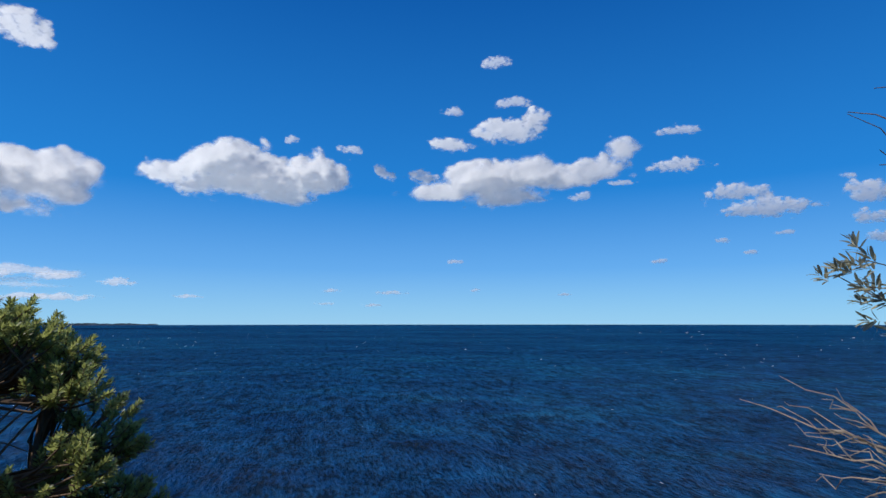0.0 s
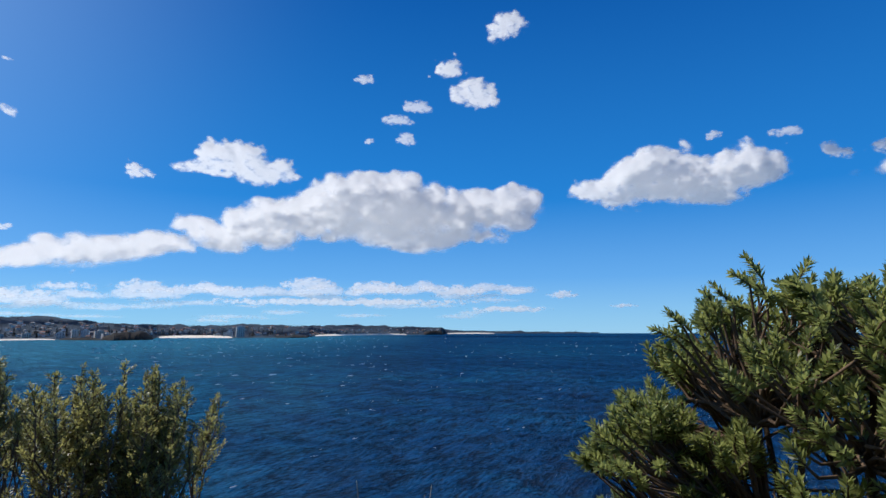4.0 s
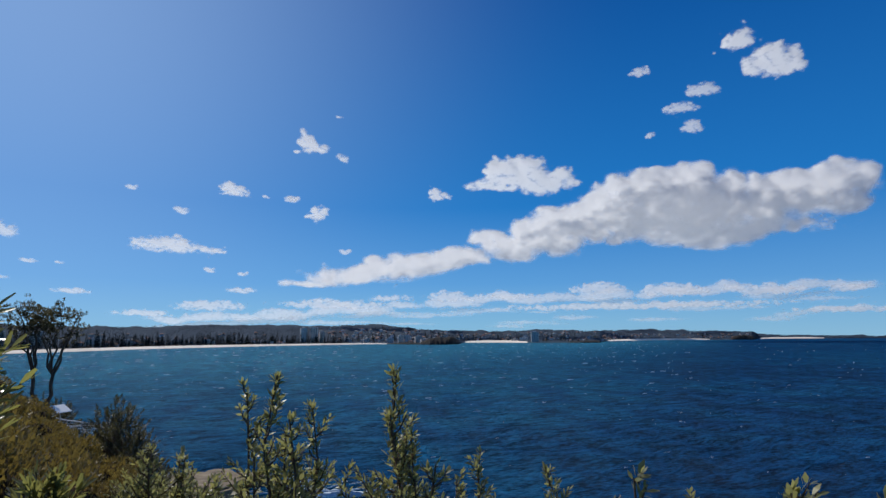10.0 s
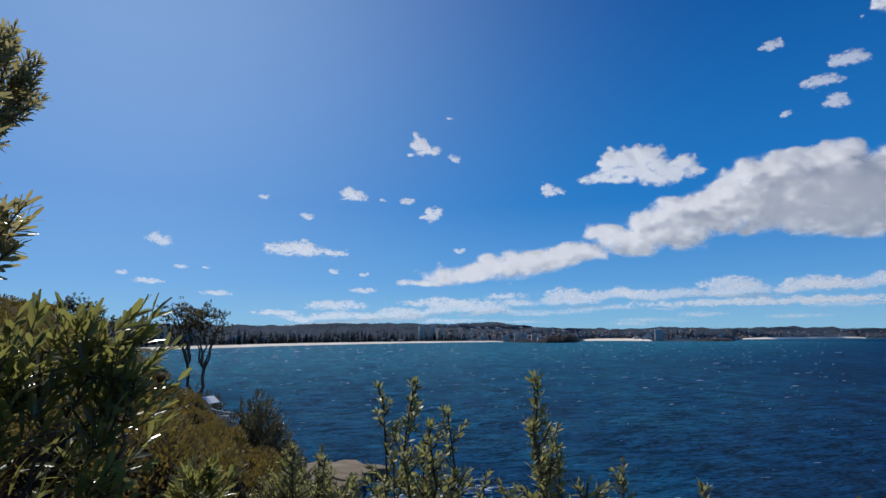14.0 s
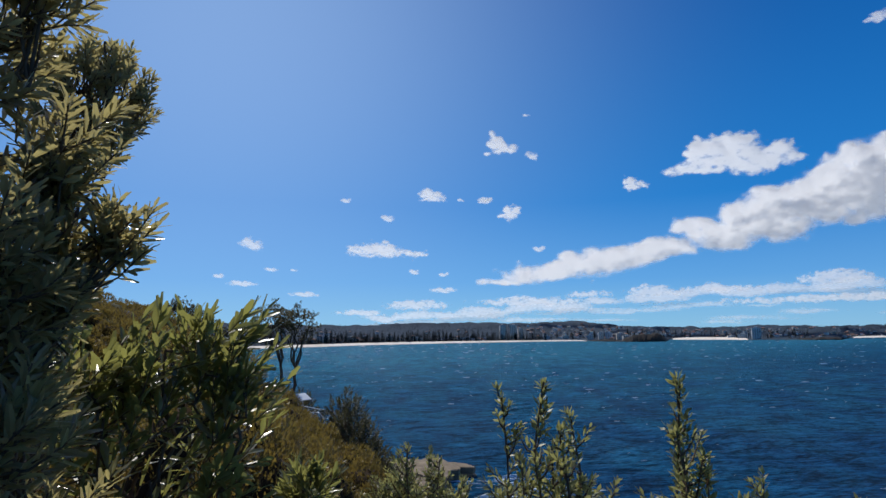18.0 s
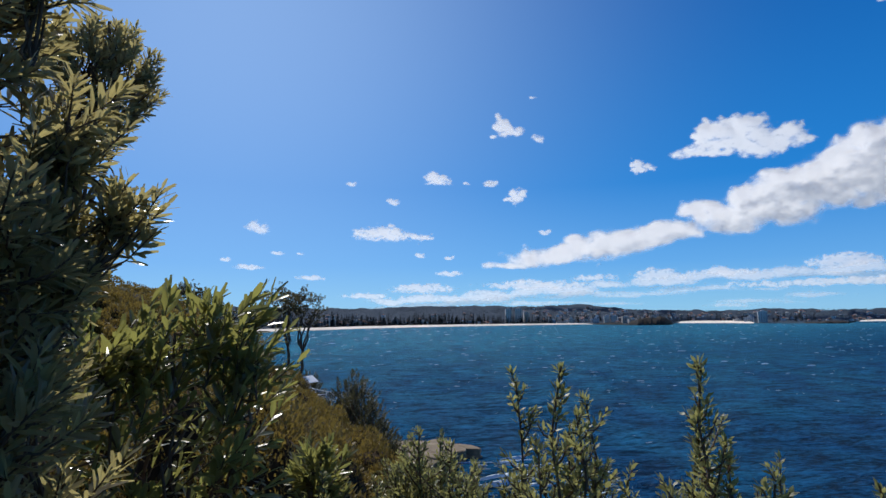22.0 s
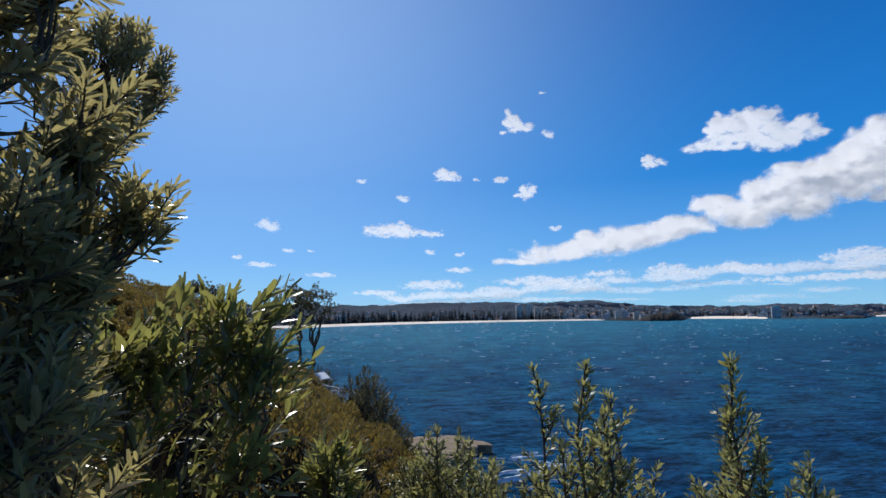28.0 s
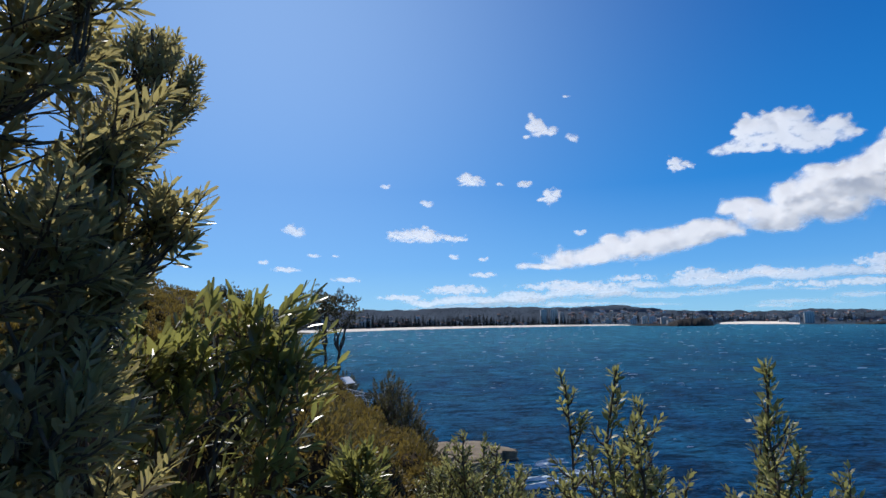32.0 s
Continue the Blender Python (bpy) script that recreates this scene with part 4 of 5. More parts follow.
# ---- bare and silver-leaved branches beside the start ----
def bare_branches():
    rs = np.random.RandomState(51)
    z0 = ground_at(1.9, 1.9)
    root = np.array([1.9, 1.85, z0 - 0.05])
    stems = []
    ends = [(0.92, 2.43, 19.7), (1.12, 2.15, 19.72), (1.1, 2.24, 19.66), (1.02, 2.27, 19.56), (1.1, 2.24, 19.47), (1.16, 2.05, 19.62), (1.15, 2.1, 19.42)]
    hub = np.array([1.42, 2.02, 19.45])
    stems.append((bend(root, hub, rs, 7, 0.02, 0.02), 0.02, 0.009))
    for e in ends:
        pts = bend(hub, e, rs, 9, 0.05, 0.025)
        stems.append((pts, 0.006, 0.0014))
        for k in range(6):
            p = pts[rs.randint(2, 8)]
            q = p + (np.array(e) - hub) * rs.uniform(0.12, 0.3) + rs.normal(0, 0.05, 3)
            stems.append((bend(p, q, rs, 5, 0.03, 0.07), 0.0028, 0.001))
    ob = plant("dead_shrub", (1.9, 1.85, z0), stems, [], None, GREY_BARK, "bare pale grey twigs of a dead shrub", "shrub")
    rs = np.random.RandomState(52)
    root = np.array([2.3, 1.9, ground_at(2.3, 1.9) - 0.05])
    trunk = bend(root, (1.75, 2.05, 20.6), rs, 9, 0.0, 0.02)
    stems, sprays = [(trunk, 0.035, 0.012)], []
    for e in ((1.31, 2.25, 20.79), (1.38, 2.2, 20.86), (1.33, 2.13, 20.55), (1.3, 2.05, 20.42), (1.36, 2.1, 20.4)):
        pts = bend(trunk[-1], e, rs, 8, -0.03, 0.03)
        stems.append((pts, 0.007, 0.0016))
        for k in range(4):
            p = pts[rs.randint(3, 7)]
            stems.append((bend(p, p + rs.normal(0, 0.07, 3) + (-0.03, 0, 0.05), rs, 4, 0.0, 0.05), 0.003, 0.0012))
    for e in ((1.24, 2.28, 20.17), (1.28, 2.18, 20.22), (1.27, 2.15, 20.12), (1.3, 2.14, 20.06), (1.29, 2.08, 20.15)):
        pts = bend(trunk[5], e, rs, 7, 0.06, 0.03)
        stems.append((pts, 0.006, 0.002))
        for k in range(3):
            q = pts[-1] + rs.normal(0, 0.035, 3)
            sprays.append(spray(q, np.array(e) - trunk[5] + rs.normal(0, 0.2, 3), 12, 0.05, 0.05, rs, 1.1))
    plant("banksia", (2.3, 1.9, ground_at(2.3, 1.9)), stems, sprays, GREY_LEAF, BARK, "sparse banksia with bare dark twigs and pale leaves", "banksia", 0.26, (0.3, 0.8, 1.0, 0.9, 0.4), 0.2, 0.1, 53)


bare_branches()


# ---- heath on the slope ----
def heath():
    """Clipped mounds with dark gaps between them; each mound bristles with upright sprigs."""
    rs = np.random.RandomState(61)
    at, way, ln, spots, cores = [], [], [], [], []
    ring, tier = np.meshgrid(np.arange(10) / 10 * 6.2832, np.linspace(0.0, 1.5, 5), indexing="xy")
    dome = np.stack([np.cos(ring) * np.cos(tier), np.sin(ring) * np.cos(tier), np.sin(tier)], -1).reshape(-1, 3)
    big = ((-8.6, -1.85, 0.5, 1.16), (-9.0, -2.15, 0.5, 1.28), (-9.9, -2.5, 0.58, 1.18), (-10.9, -3.05, 0.58, 1.08), (-9.5, -3.0, 0.6, 1.35),
           (-9.7, -1.8, 0.42, 0.68), (-10.7, -2.2, 0.46, 0.66), (-11.8, -2.8, 0.55, 0.76), (-12.2, -2.3, 0.42, 0.5), (-13.3, -3.3, 0.6, 0.62), (-11.3, -1.75, 0.4, 0.4))
    for k in range(9000):
        near = k % 2
        l, s = (rs.uniform(-3.0, 15), rs.uniform(-7, 3)) if near else (rs.uniform(4, 34), rs.uniform(-10, 3.5))
        x = -10.15 + l * EDGE_A[0] + (s + np.interp(l, EDGE_L, EDGE_S)) * EDGE_N[0]
        y = -1.27 + l * EDGE_A[1] + (s + np.interp(l, EDGE_L, EDGE_S)) * EDGE_N[1]
        away = math.hypot(x + 4.5, y + 0.25)
        r = rs.uniform(0.2, 0.48) if near else rs.uniform(0.35, 0.95)
        h = r * (rs.uniform(0.95, 1.45) if near else rs.uniform(0.5, 0.85))
        if k < len(big):
            x, y, r, h = big[k]
            away = 5.0
        if k >= len(big) and away < 2.4 or math.hypot(x + 38.7, y + 11.1) < 4.5:
            continue
        if k >= len(big) and any((x - a) ** 2 + (y - b) ** 2 < ((0.96 if near else 0.8) * (r + c)) ** 2 for a, b, c in spots):
            continue
        spots.append((x, y, r))
        n = int((1200 + 5200 * r) if away < 12 else (500 + 1500 * r) if away < 20 else 260 + 700 * r)
        leaf = (0.026 + away * 0.0019)
        # Opaque core added inside each nearer mound to block sun and darken gaps.
        if away < 24:
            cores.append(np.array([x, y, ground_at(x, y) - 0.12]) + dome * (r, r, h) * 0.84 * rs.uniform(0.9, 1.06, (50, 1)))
        d = unit(rs.normal(0, 1, (n, 3)))
        d[:, 2] = np.abs(d[:, 2])
        f = rs.uniform(0.8, 1.03, n)[:, None] * (1 + 0.2 * lumps(d[:, :1] * 4 + k, d[:, 1:2] * 4 - k, 5, 2))
        at.append(np.array([x, y, ground_at(x, y) - 0.12]) + d * (r, r, h) * f)
        way.append(d * (0.8, 0.8, 0.4) + (0, 0, 0.75) + rs.normal(0, 0.3, (n, 3)))
        ln.append(leaf * rs.uniform(0.6, 1.3, n))
    at, way, ln = np.concatenate(at), np.concatenate(way), np.concatenate(ln)
    v, q = leaf_arrays(at, way, ln, ln * 0.55, (1.0, 0.35), 0, 0.1, rs)
    cover = tagged(new("heath", fast_mesh("heath", v, q, HEATH_LEAF)), "wind-clipped golden-brown heath mounds covering the slope", "heath", kind="stuff")
    # The twigs part is these solid light-blocking domes, not single twigs.
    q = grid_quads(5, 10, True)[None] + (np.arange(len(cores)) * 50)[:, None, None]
    tagged(part("twigs", fast_mesh("twigs", np.concatenate(cores), q.reshape(-1, 4), HEATH_CORE, True), cover), kind="stuff")


heath()


def mound_shrub(x, y, r, h, n, seed, label, mat, leaf):
    """A rounded shrub farther off: short forked stems and a loose dome of leaf clumps."""
    rs = np.random.RandomState(seed)
    z0 = ground_at(x, y)
    stems, sprays = [], []
    for k in range(n):
        a, f = rs.uniform(0, 6.28), math.sqrt(rs.uniform(0, 1))
        top = h * (1 - 0.55 * f ** 2) * rs.uniform(0.55, 1.12)
        p = np.array([x + r * f * math.cos(a), y + r * f * math.sin(a), z0 + top])
        w = np.array([math.cos(a) * f, math.sin(a) * f, 0.9])
        if k % 3 == 0:
            stems.append((bend((x, y, z0 - 0.1), p, rs, 6, -0.05, 0.04), 0.03, 0.006))
        sprays.append(spray(p, w, 26, leaf * 3.5, leaf, rs, 1.2))
    return plant("slope_shrub", (x, y, z0), stems, sprays, mat, BARK, label, "shrub", 0.4, (0.3, 1.0, 0.1), 0, 0.1, seed, group="shrubs on the slope")


for k, (x, y, r, top) in enumerate(((-36.0, -8.2, 1.4, 17.3), (-34.6, -7.3, 1.5, 17.0), (-33.4, -6.4, 1.45, 16.0), (-32.3, -5.4, 1.35, 14.8), (-31.4, -4.7, 1.25, 13.8), (-38.6, -8.9, 1.0, 15.4),
                                    (-37.2, -7.6, 1.1, 15.8), (-35.4, -6.2, 1.1, 14.6), (-34.2, -5.2, 1.0, 13.4), (-33.0, -4.2, 0.9, 12.2), (-41.5, -12.2, 1.2, 16.6), (-42.7, -13.5, 1.3, 16.9), (-36.4, -7.0, 1.0, 13.8), (-33.6, -7.4, 1.1, 14.8))):
    mound_shrub(x, y, r, top - ground_at(x, y), 130, 70 + k, "dark rounded shrub on the headland slope", DULL_LEAF, 0.13)


def wind_tree(x, y, height, lean, crown_r, crown_h, seed, label, forks=5, clumps=60, leaf=0.17):
    """A coastal tree: bent trunk, forked limbs, a flat open crown of leaf clumps with gaps."""
    rs = np.random.RandomState(seed)
    z0 = ground_at(x, y)
    ob = new("coastal_tree")
    base = np.array([x, y, z0])
    ob.location = base
    split = base + np.array([lean[0] * 0.5, lean[1] * 0.5, height * 0.52])
    v, q = tube_arrays([(bend(base - (0, 0, 0.2), split, rs, 9, 0.0, 0.025), 0.13, 0.085)], 8)
    part("trunk", fast_mesh("trunk", v - base, q, BARK, True), ob)
    mid = base + np.array([lean[0], lean[1], height - crown_h * 0.45])
    limbs, sprays, hubs = [], [], []
    for k in range(forks):
        a = k / forks * 6.28 + rs.uniform(-0.4, 0.4)
        end = mid + np.array([math.cos(a) * crown_r * 0.6, math.sin(a) * crown_r * 0.6, rs.uniform(-0.2, 0.25) * crown_h])
        pts = bend(split, end, rs, 8, 0.04, 0.03)
        limbs.append((pts, 0.065, 0.02))
        hubs.append(pts[3:])
    hubs = np.concatenate(hubs)
    for k in range(clumps):
        d = rs.normal(0, 1, 3)
        d /= np.linalg.norm(d)
        p = mid + d * (crown_r, crown_r, crown_h * 0.5) * rs.uniform(0.45, 1.05)
        hub = hubs[np.argmin(((hubs - p) ** 2).sum(1))]
        limbs.append((bend(hub, p, rs, 5, 0.03, 0.05), 0.016, 0.005))
        for j in range(3):
            sprays.append(spray(p + rs.normal(0, 0.14, 3), d + (0, 0, 0.25) + rs.normal(0, 0.6, 3), 16, 0.16, leaf, rs, 1.6))
    for limb in limbs[:forks]:
        v, q = tube_arrays([limb], 6)
        part("limb", fast_mesh("limb", v - base, q, BARK, True), ob)
    v, q = tube_arrays(limbs[forks:])
    tagged(part("branchwork", fast_mesh("branchwork", v - base, q, BARK, True), ob), kind="stuff")
    at = np.concatenate([s[0] for s in sprays])
    way = np.concatenate([s[1] for s in sprays])
    ln = np.concatenate([s[2] for s in sprays])
    v, q = leaf_arrays(at, way, ln, ln * 0.4, (0.3, 1.0, 0.1), 0, 0.1, rs)
    tagged(part("crown", fast_mesh("crown", v - base, q, DULL_LEAF), ob), kind="stuff")
    return tagged(ob, label, "tree", group="trees on the headland")


wind_tree(-39.22, -12.0, 21.9 - ground_at(-39.22, -12.0), (0.0, 0.1), 1.5, 2.2, 81, "wind-bent coastal tree with open dark crown by the lookout", clumps=95, leaf=0.115)
wind_tree(-40.35, -12.8, 22.1 - ground_at(-40.35, -12.8), (0.25, -0.9), 1.5, 2.2, 82, "slender coastal tree with dark crown behind the lookout", clumps=105, leaf=0.115)
wind_tree(-40.0, -13.9, 18.7 - ground_at(-40.0, -13.9), (-0.4, -1.3), 0.5, 1.6, 85, "thin bare leaning tree behind the lookout", clumps=6, leaf=0.06)
wind_tree(-44.5, -22.5, 22.7 - ground_at(-44.5, -22.5), (0.2, 0.4), 1.5, 2.0, 83, "dark tree behind the top of the headland ridge", clumps=90, leaf=0.14)
wind_tree(-48.2, -23.3, 22.0 - ground_at(-48.2, -23.3), (0.2, 0.2), 1.6, 2.0, 86, "dark tree with flat crown behind the ridge", clumps=90, leaf=0.14)
wind_tree(-53.8, -24.4, 21.3 - ground_at(-53.8, -24.4), (0.2, 0.4), 2.2, 3.0, 84, "low dark tree behind the headland ridge", clumps=90, leaf=0.16)


def dry_grass(x, y, n, seed):
    """A few bleached blades rising from the edge of the path."""
    rs = np.random.RandomState(seed)
    z0 = ground_at(x, y)
    ob = new("grass_tuft")
    ob.location = (x, y, z0)
    for k in range(n):
        h = rs.uniform(0.75, 1.05) * (19.54 - z0)
        tip = np.array([rs.normal(0, 0.12), rs.normal(0, 0.12), h])
        v, q = tube_arrays([(bend(np.array([rs.normal(0, 0.02), rs.normal(0, 0.02), -0.05]), tip, rs, 7, 0.05, 0.02), 0.004, 0.001)], 3)
        part("blade", fast_mesh("blade", v, q, GREY_LEAF, True), ob)
    return tagged(ob, "bleached dry grass blades beside the shrub", "grass")


dry_grass(-2.93, 0.76, 9, 171)

# ---- lookout with its railing and sign, rock shelf ----
def metal_material(name, color, rough):
    m = Nodes(name)
    n = m.noise(6.0, 4.0)
    return m.finish(m.mix(m.math('MULTIPLY', n, 0.4), color, tuple(c * 0.6 for c in color)), rough, metal=0.7)


STEEL = metal_material("galvanised_steel", (0.55, 0.57, 0.6), 0.35)
DECK = bark_material("weathered_deck", (0.2, 0.17, 0.14), (0.36, 0.32, 0.28))
PANEL = Nodes("white_panel").finish((0.8, 0.8, 0.78), 0.3)


def box(size, at=(0, 0, 0), bevel=0.01):
    bm = bmesh.new()
    bmesh.ops.create_cube(bm, size=1.0, matrix=Matrix.Translation(at) @ Matrix.Diagonal((*size, 1)))
    if bevel:
        bmesh.ops.bevel(bm, geom=bm.edges[:], offset=bevel, segments=1, affect='EDGES')
    return bm


def from_bm(name, bm, material):
    me = bpy.data.meshes.new(name)
    bm.to_mesh(me)
    bm.free()
    me.materials.append(material)
    return me


def lookout():
    z = 14.75
    corners = [Vector((-41.15, -12.57, z)), Vector((-39.2, -11.1, z)), Vector((-37.05, -8.97, z)), Vector((-36.75, -10.17, z)), Vector((-38.75, -12.87, z))]
    bm = bmesh.new()
    low = [bm.verts.new(c - Vector((0, 0, 0.25))) for c in corners]
    top = [bm.verts.new(c) for c in corners]
    bm.faces.new(top), bm.faces.new(low[::-1])
    for i in range(5):
        j = (i + 1) % 5
        bm.faces.new((low[i], low[j], top[j], top[i]))
    bmesh.ops.recalc_face_normals(bm, faces=bm.faces[:])
    deck = new("lookout_deck", from_bm("lookout_deck", bm, DECK))
    for c in corners:
        v, q = tube_arrays([(np.array([c - Vector((0, 0, 2.6)), c - Vector((0, 0, 0.2))]) - np.array(deck.location), 0.09, 0.09)], 6)
        part("support_post", fast_mesh("support_post", v, q, DECK, True), deck)
    tagged(deck, "grey timber lookout platform on the slope", "platform")
    rail = new("railing")
    rail.location = corners[0]
    o = corners[0]
    for i in range(4):
        a, b = corners[i], corners[i + 1]
        n = max(2, int((b - a).length / 1.1))
        for k in range(n + (1 if i == 3 else 0)):
            p = a.lerp(b, k / n)
            v, q = tube_arrays([(np.array([p - o, p - o + Vector((0, 0, 1.12))]), 0.03, 0.03)], 6)
            part("post", fast_mesh("post", v, q, STEEL, True), rail)
        for h in (1.12, 0.08):
            v, q = tube_arrays([(np.array([a - o + Vector((0, 0, h)), b - o + Vector((0, 0, h))]), 0.03 if h > 1 else 0.018, 0.03 if h > 1 else 0.018)], 6)
            part("rail", fast_mesh("rail", v, q, STEEL, True), rail)
        for k in range(1, 10):
            h = 0.1 + k * 0.1
            v, q = tube_arrays([(np.array([a - o + Vector((0, 0, h)), b - o + Vector((0, 0, h))]), 0.006, 0.006)], 3)
            part("wire", fast_mesh("wire", v, q, STEEL), rail)
    tagged(rail, "pale galvanised steel railing round the lookout", "railing")
    sign = new("information_sign")
    sign.location = (-38.35, -11.17, z)
    v, q = tube_arrays([(np.array([(0, 0, 0), (0, 0, 1.6)]), 0.05, 0.05)], 6)
    part("post", fast_mesh("post", v, q, STEEL, True), sign)
    face = part("panel", from_bm("panel", box((0.95, 0.06, 0.6), bevel=0.012), PANEL), sign, "white tilted panel")
    face.matrix_local = pose(0, 0, 1.8, 55, 0, -22)
    tagged(sign, "white tilted information panel on a steel post", "sign")


lookout()


def rock_slab(x, y, sx, sy, z, thick, turn, seed, label="flat weathered sandstone slab at the water's edge", square=2.6):
    """A flat ledge with worn, stepped sides."""
    rs = np.random.RandomState(seed)
    k = 40
    ang = np.arange(k) / k * 6.2832
    wob = (np.abs(np.cos(ang)) ** square + np.abs(np.sin(ang)) ** square) ** (-1 / square) + 0.14 * waves(np.cos(ang) * 2.2, np.sin(ang) * 2.2, seed) + 0.07 * waves(np.cos(ang) * 8, np.sin(ang) * 8, seed + 1)
    rings = []
    for f, h in ((1.06, -thick), (1.04, -thick * 0.55), (0.97, -thick * 0.5), (1.0, -0.12), (0.97, 0.0), (0.75, 0.1), (0.45, 0.12), (0.15, 0.1)):
        w = 1 + (wob - 1) * (0.6 + 0.4 * f)
        jit = 1 + rs.normal(0, 0.012, k)
        rings.append(np.stack([np.cos(ang) * f * w * jit * sx, np.sin(ang) * f * w * jit * sy, np.full(k, h) + 0.1 * waves(np.cos(ang) * f * 4, np.sin(ang) * f * 4, seed + 3)], -1))
    v = np.concatenate(rings)
    v = np.concatenate([v, [[0, 0, 0.1]]])
    q = np.concatenate([grid_quads(len(rings), k, True), [[(len(rings) - 1) * k + 2 * i, (len(rings) - 1) * k + 2 * i + 1, (len(rings) - 1) * k + (2 * i + 2) % k, len(v) - 1] for i in range(k // 2)]])
    me = fast_mesh("rock_slab", v, q, ROCK)
    ob = new("rock_slab", me)
    ob.matrix_world = pose(x, y, z, 0, 0, turn)
    return tagged(ob, label, "rock", group="rock shelf")


for k, (x, y, sx, sy, z, th, tu) in enumerate(((-87.2, -11.0, 6.5, 4.0, 1.9, 3.2, 10), (-91.0, -7.6, 4.5, 2.2, 1.7, 3.0, 30), (-78.2, -13.8, 8.0, 5.0, 1.9, 3.0, -15), (-70.2, -13.3, 7.0, 5.0, 1.8, 3.0, 25),
                                               (-64.2, -10.3, 5.0, 3.0, 0.8, 2.4, 15), (-58.1, -7.3, 4.2, 2.4, 0.5, 1.8, 40))):
    rock_slab(x, y, sx, sy, z, th, tu, 90 + k)
rock_slab(-91.5, -6.0, 1.7, 3.0, 1.45, 1.9, 6, 97, "undercut sandstone block at the end of the rock shelf", 6.0)
rock_slab(-84.0, -9.4, 3.0, 1.6, 2.25, 1.2, 50, 98, "thin broken sandstone ledge on the rock shelf", 4.0)
rock_slab(-80.0, -13.0, 3.6, 1.5, 2.3, 1.2, -20, 99, "thin broken sandstone ledge on the rock shelf", 4.0)

# ---- far shore: woods, pines, houses, blocks of flats, cliffs ----
def island_material(name, stops, rough=0.85, noise_scale=0.2):
    m = Nodes(name)
    one = m.add("NewGeometry").outputs["Random Per Island"]
    n = m.noise(noise_scale, 4.0)
    col = m.mix(m.math('MULTIPLY', n, 0.5), m.steps(one, *stops), stops[0][1])
    return m.finish(col, rough, spec=0.15)


def object_material(name, stops, rough=0.8, noise_scale=0.4):
    m = Nodes(name)
    one = m.add("ObjectInfo").outputs["Random"]
    n = m.noise(noise_scale, 4.0)
    ramp = m.add("ValToRGB", {"Fac": one})
    ramp.color_ramp.interpolation = 'CONSTANT'
    el = ramp.color_ramp.elements
    while len(el) < len(stops):
        el.new(0.5)
    for e, (p, c) in zip(el, stops):
        e.position, e.color = p, (*c, 1.0)
    col = m.mix(m.math('MULTIPLY', n, 0.25), ramp.outputs[0], (0.2, 0.19, 0.18))
    return m.finish(col, rough, spec=0.25)


# Canopy stops shifted to blue-grey, with distance haze held in the base colour.
CANOPY = island_material("hazed_tree_canopy", ((0.1, (0.026, 0.036, 0.046)), (0.55, (0.042, 0.058, 0.074)), (0.95, (0.06, 0.078, 0.098))))
PINE = island_material("pine_foliage", ((0.1, (0.008, 0.012, 0.012)), (0.9, (0.022, 0.028, 0.024))))
PINE_BARK = bark_material("pine_bark", (0.05, 0.04, 0.035), (0.12, 0.1, 0.085))
WALLS = object_material("house_walls", ((0.0, (0.62, 0.58, 0.52)), (0.2, (0.75, 0.74, 0.72)), (0.38, (0.42, 0.3, 0.22)), (0.55, (0.5, 0.45, 0.38)), (0.72, (0.3, 0.19, 0.14)), (0.85, (0.8, 0.78, 0.75))))
ROOFS = object_material("house_roofs", ((0.0, (0.28, 0.11, 0.07)), (0.35, (0.2, 0.1, 0.075)), (0.55, (0.14, 0.13, 0.13)), (0.75, (0.34, 0.32, 0.31)), (0.9, (0.33, 0.16, 0.1))))
CONCRETE = object_material("painted_concrete", ((0.0, (0.68, 0.6, 0.52)), (0.5, (0.74, 0.68, 0.62)), (0.8, (0.6, 0.52, 0.46))))
WHITE_WALL = Nodes("white_render").finish((0.52, 0.52, 0.52), 0.7)
GLASS = Nodes("dark_window_glass").finish((0.03, 0.04, 0.05), 0.12, spec=0.6)
DARK_ROCK = (lambda m: m.finish(m.steps(m.noise(0.06, 7.0, 0.65), (0.35, (0.013, 0.012, 0.012)), (0.6, (0.04, 0.035, 0.031)), (0.72, (0.1, 0.085, 0.07))), 0.9, m.bump(m.noise(0.12, 6.0), 1.0, 3.0), spec=0.1))(Nodes("dark_cliff_rock"))


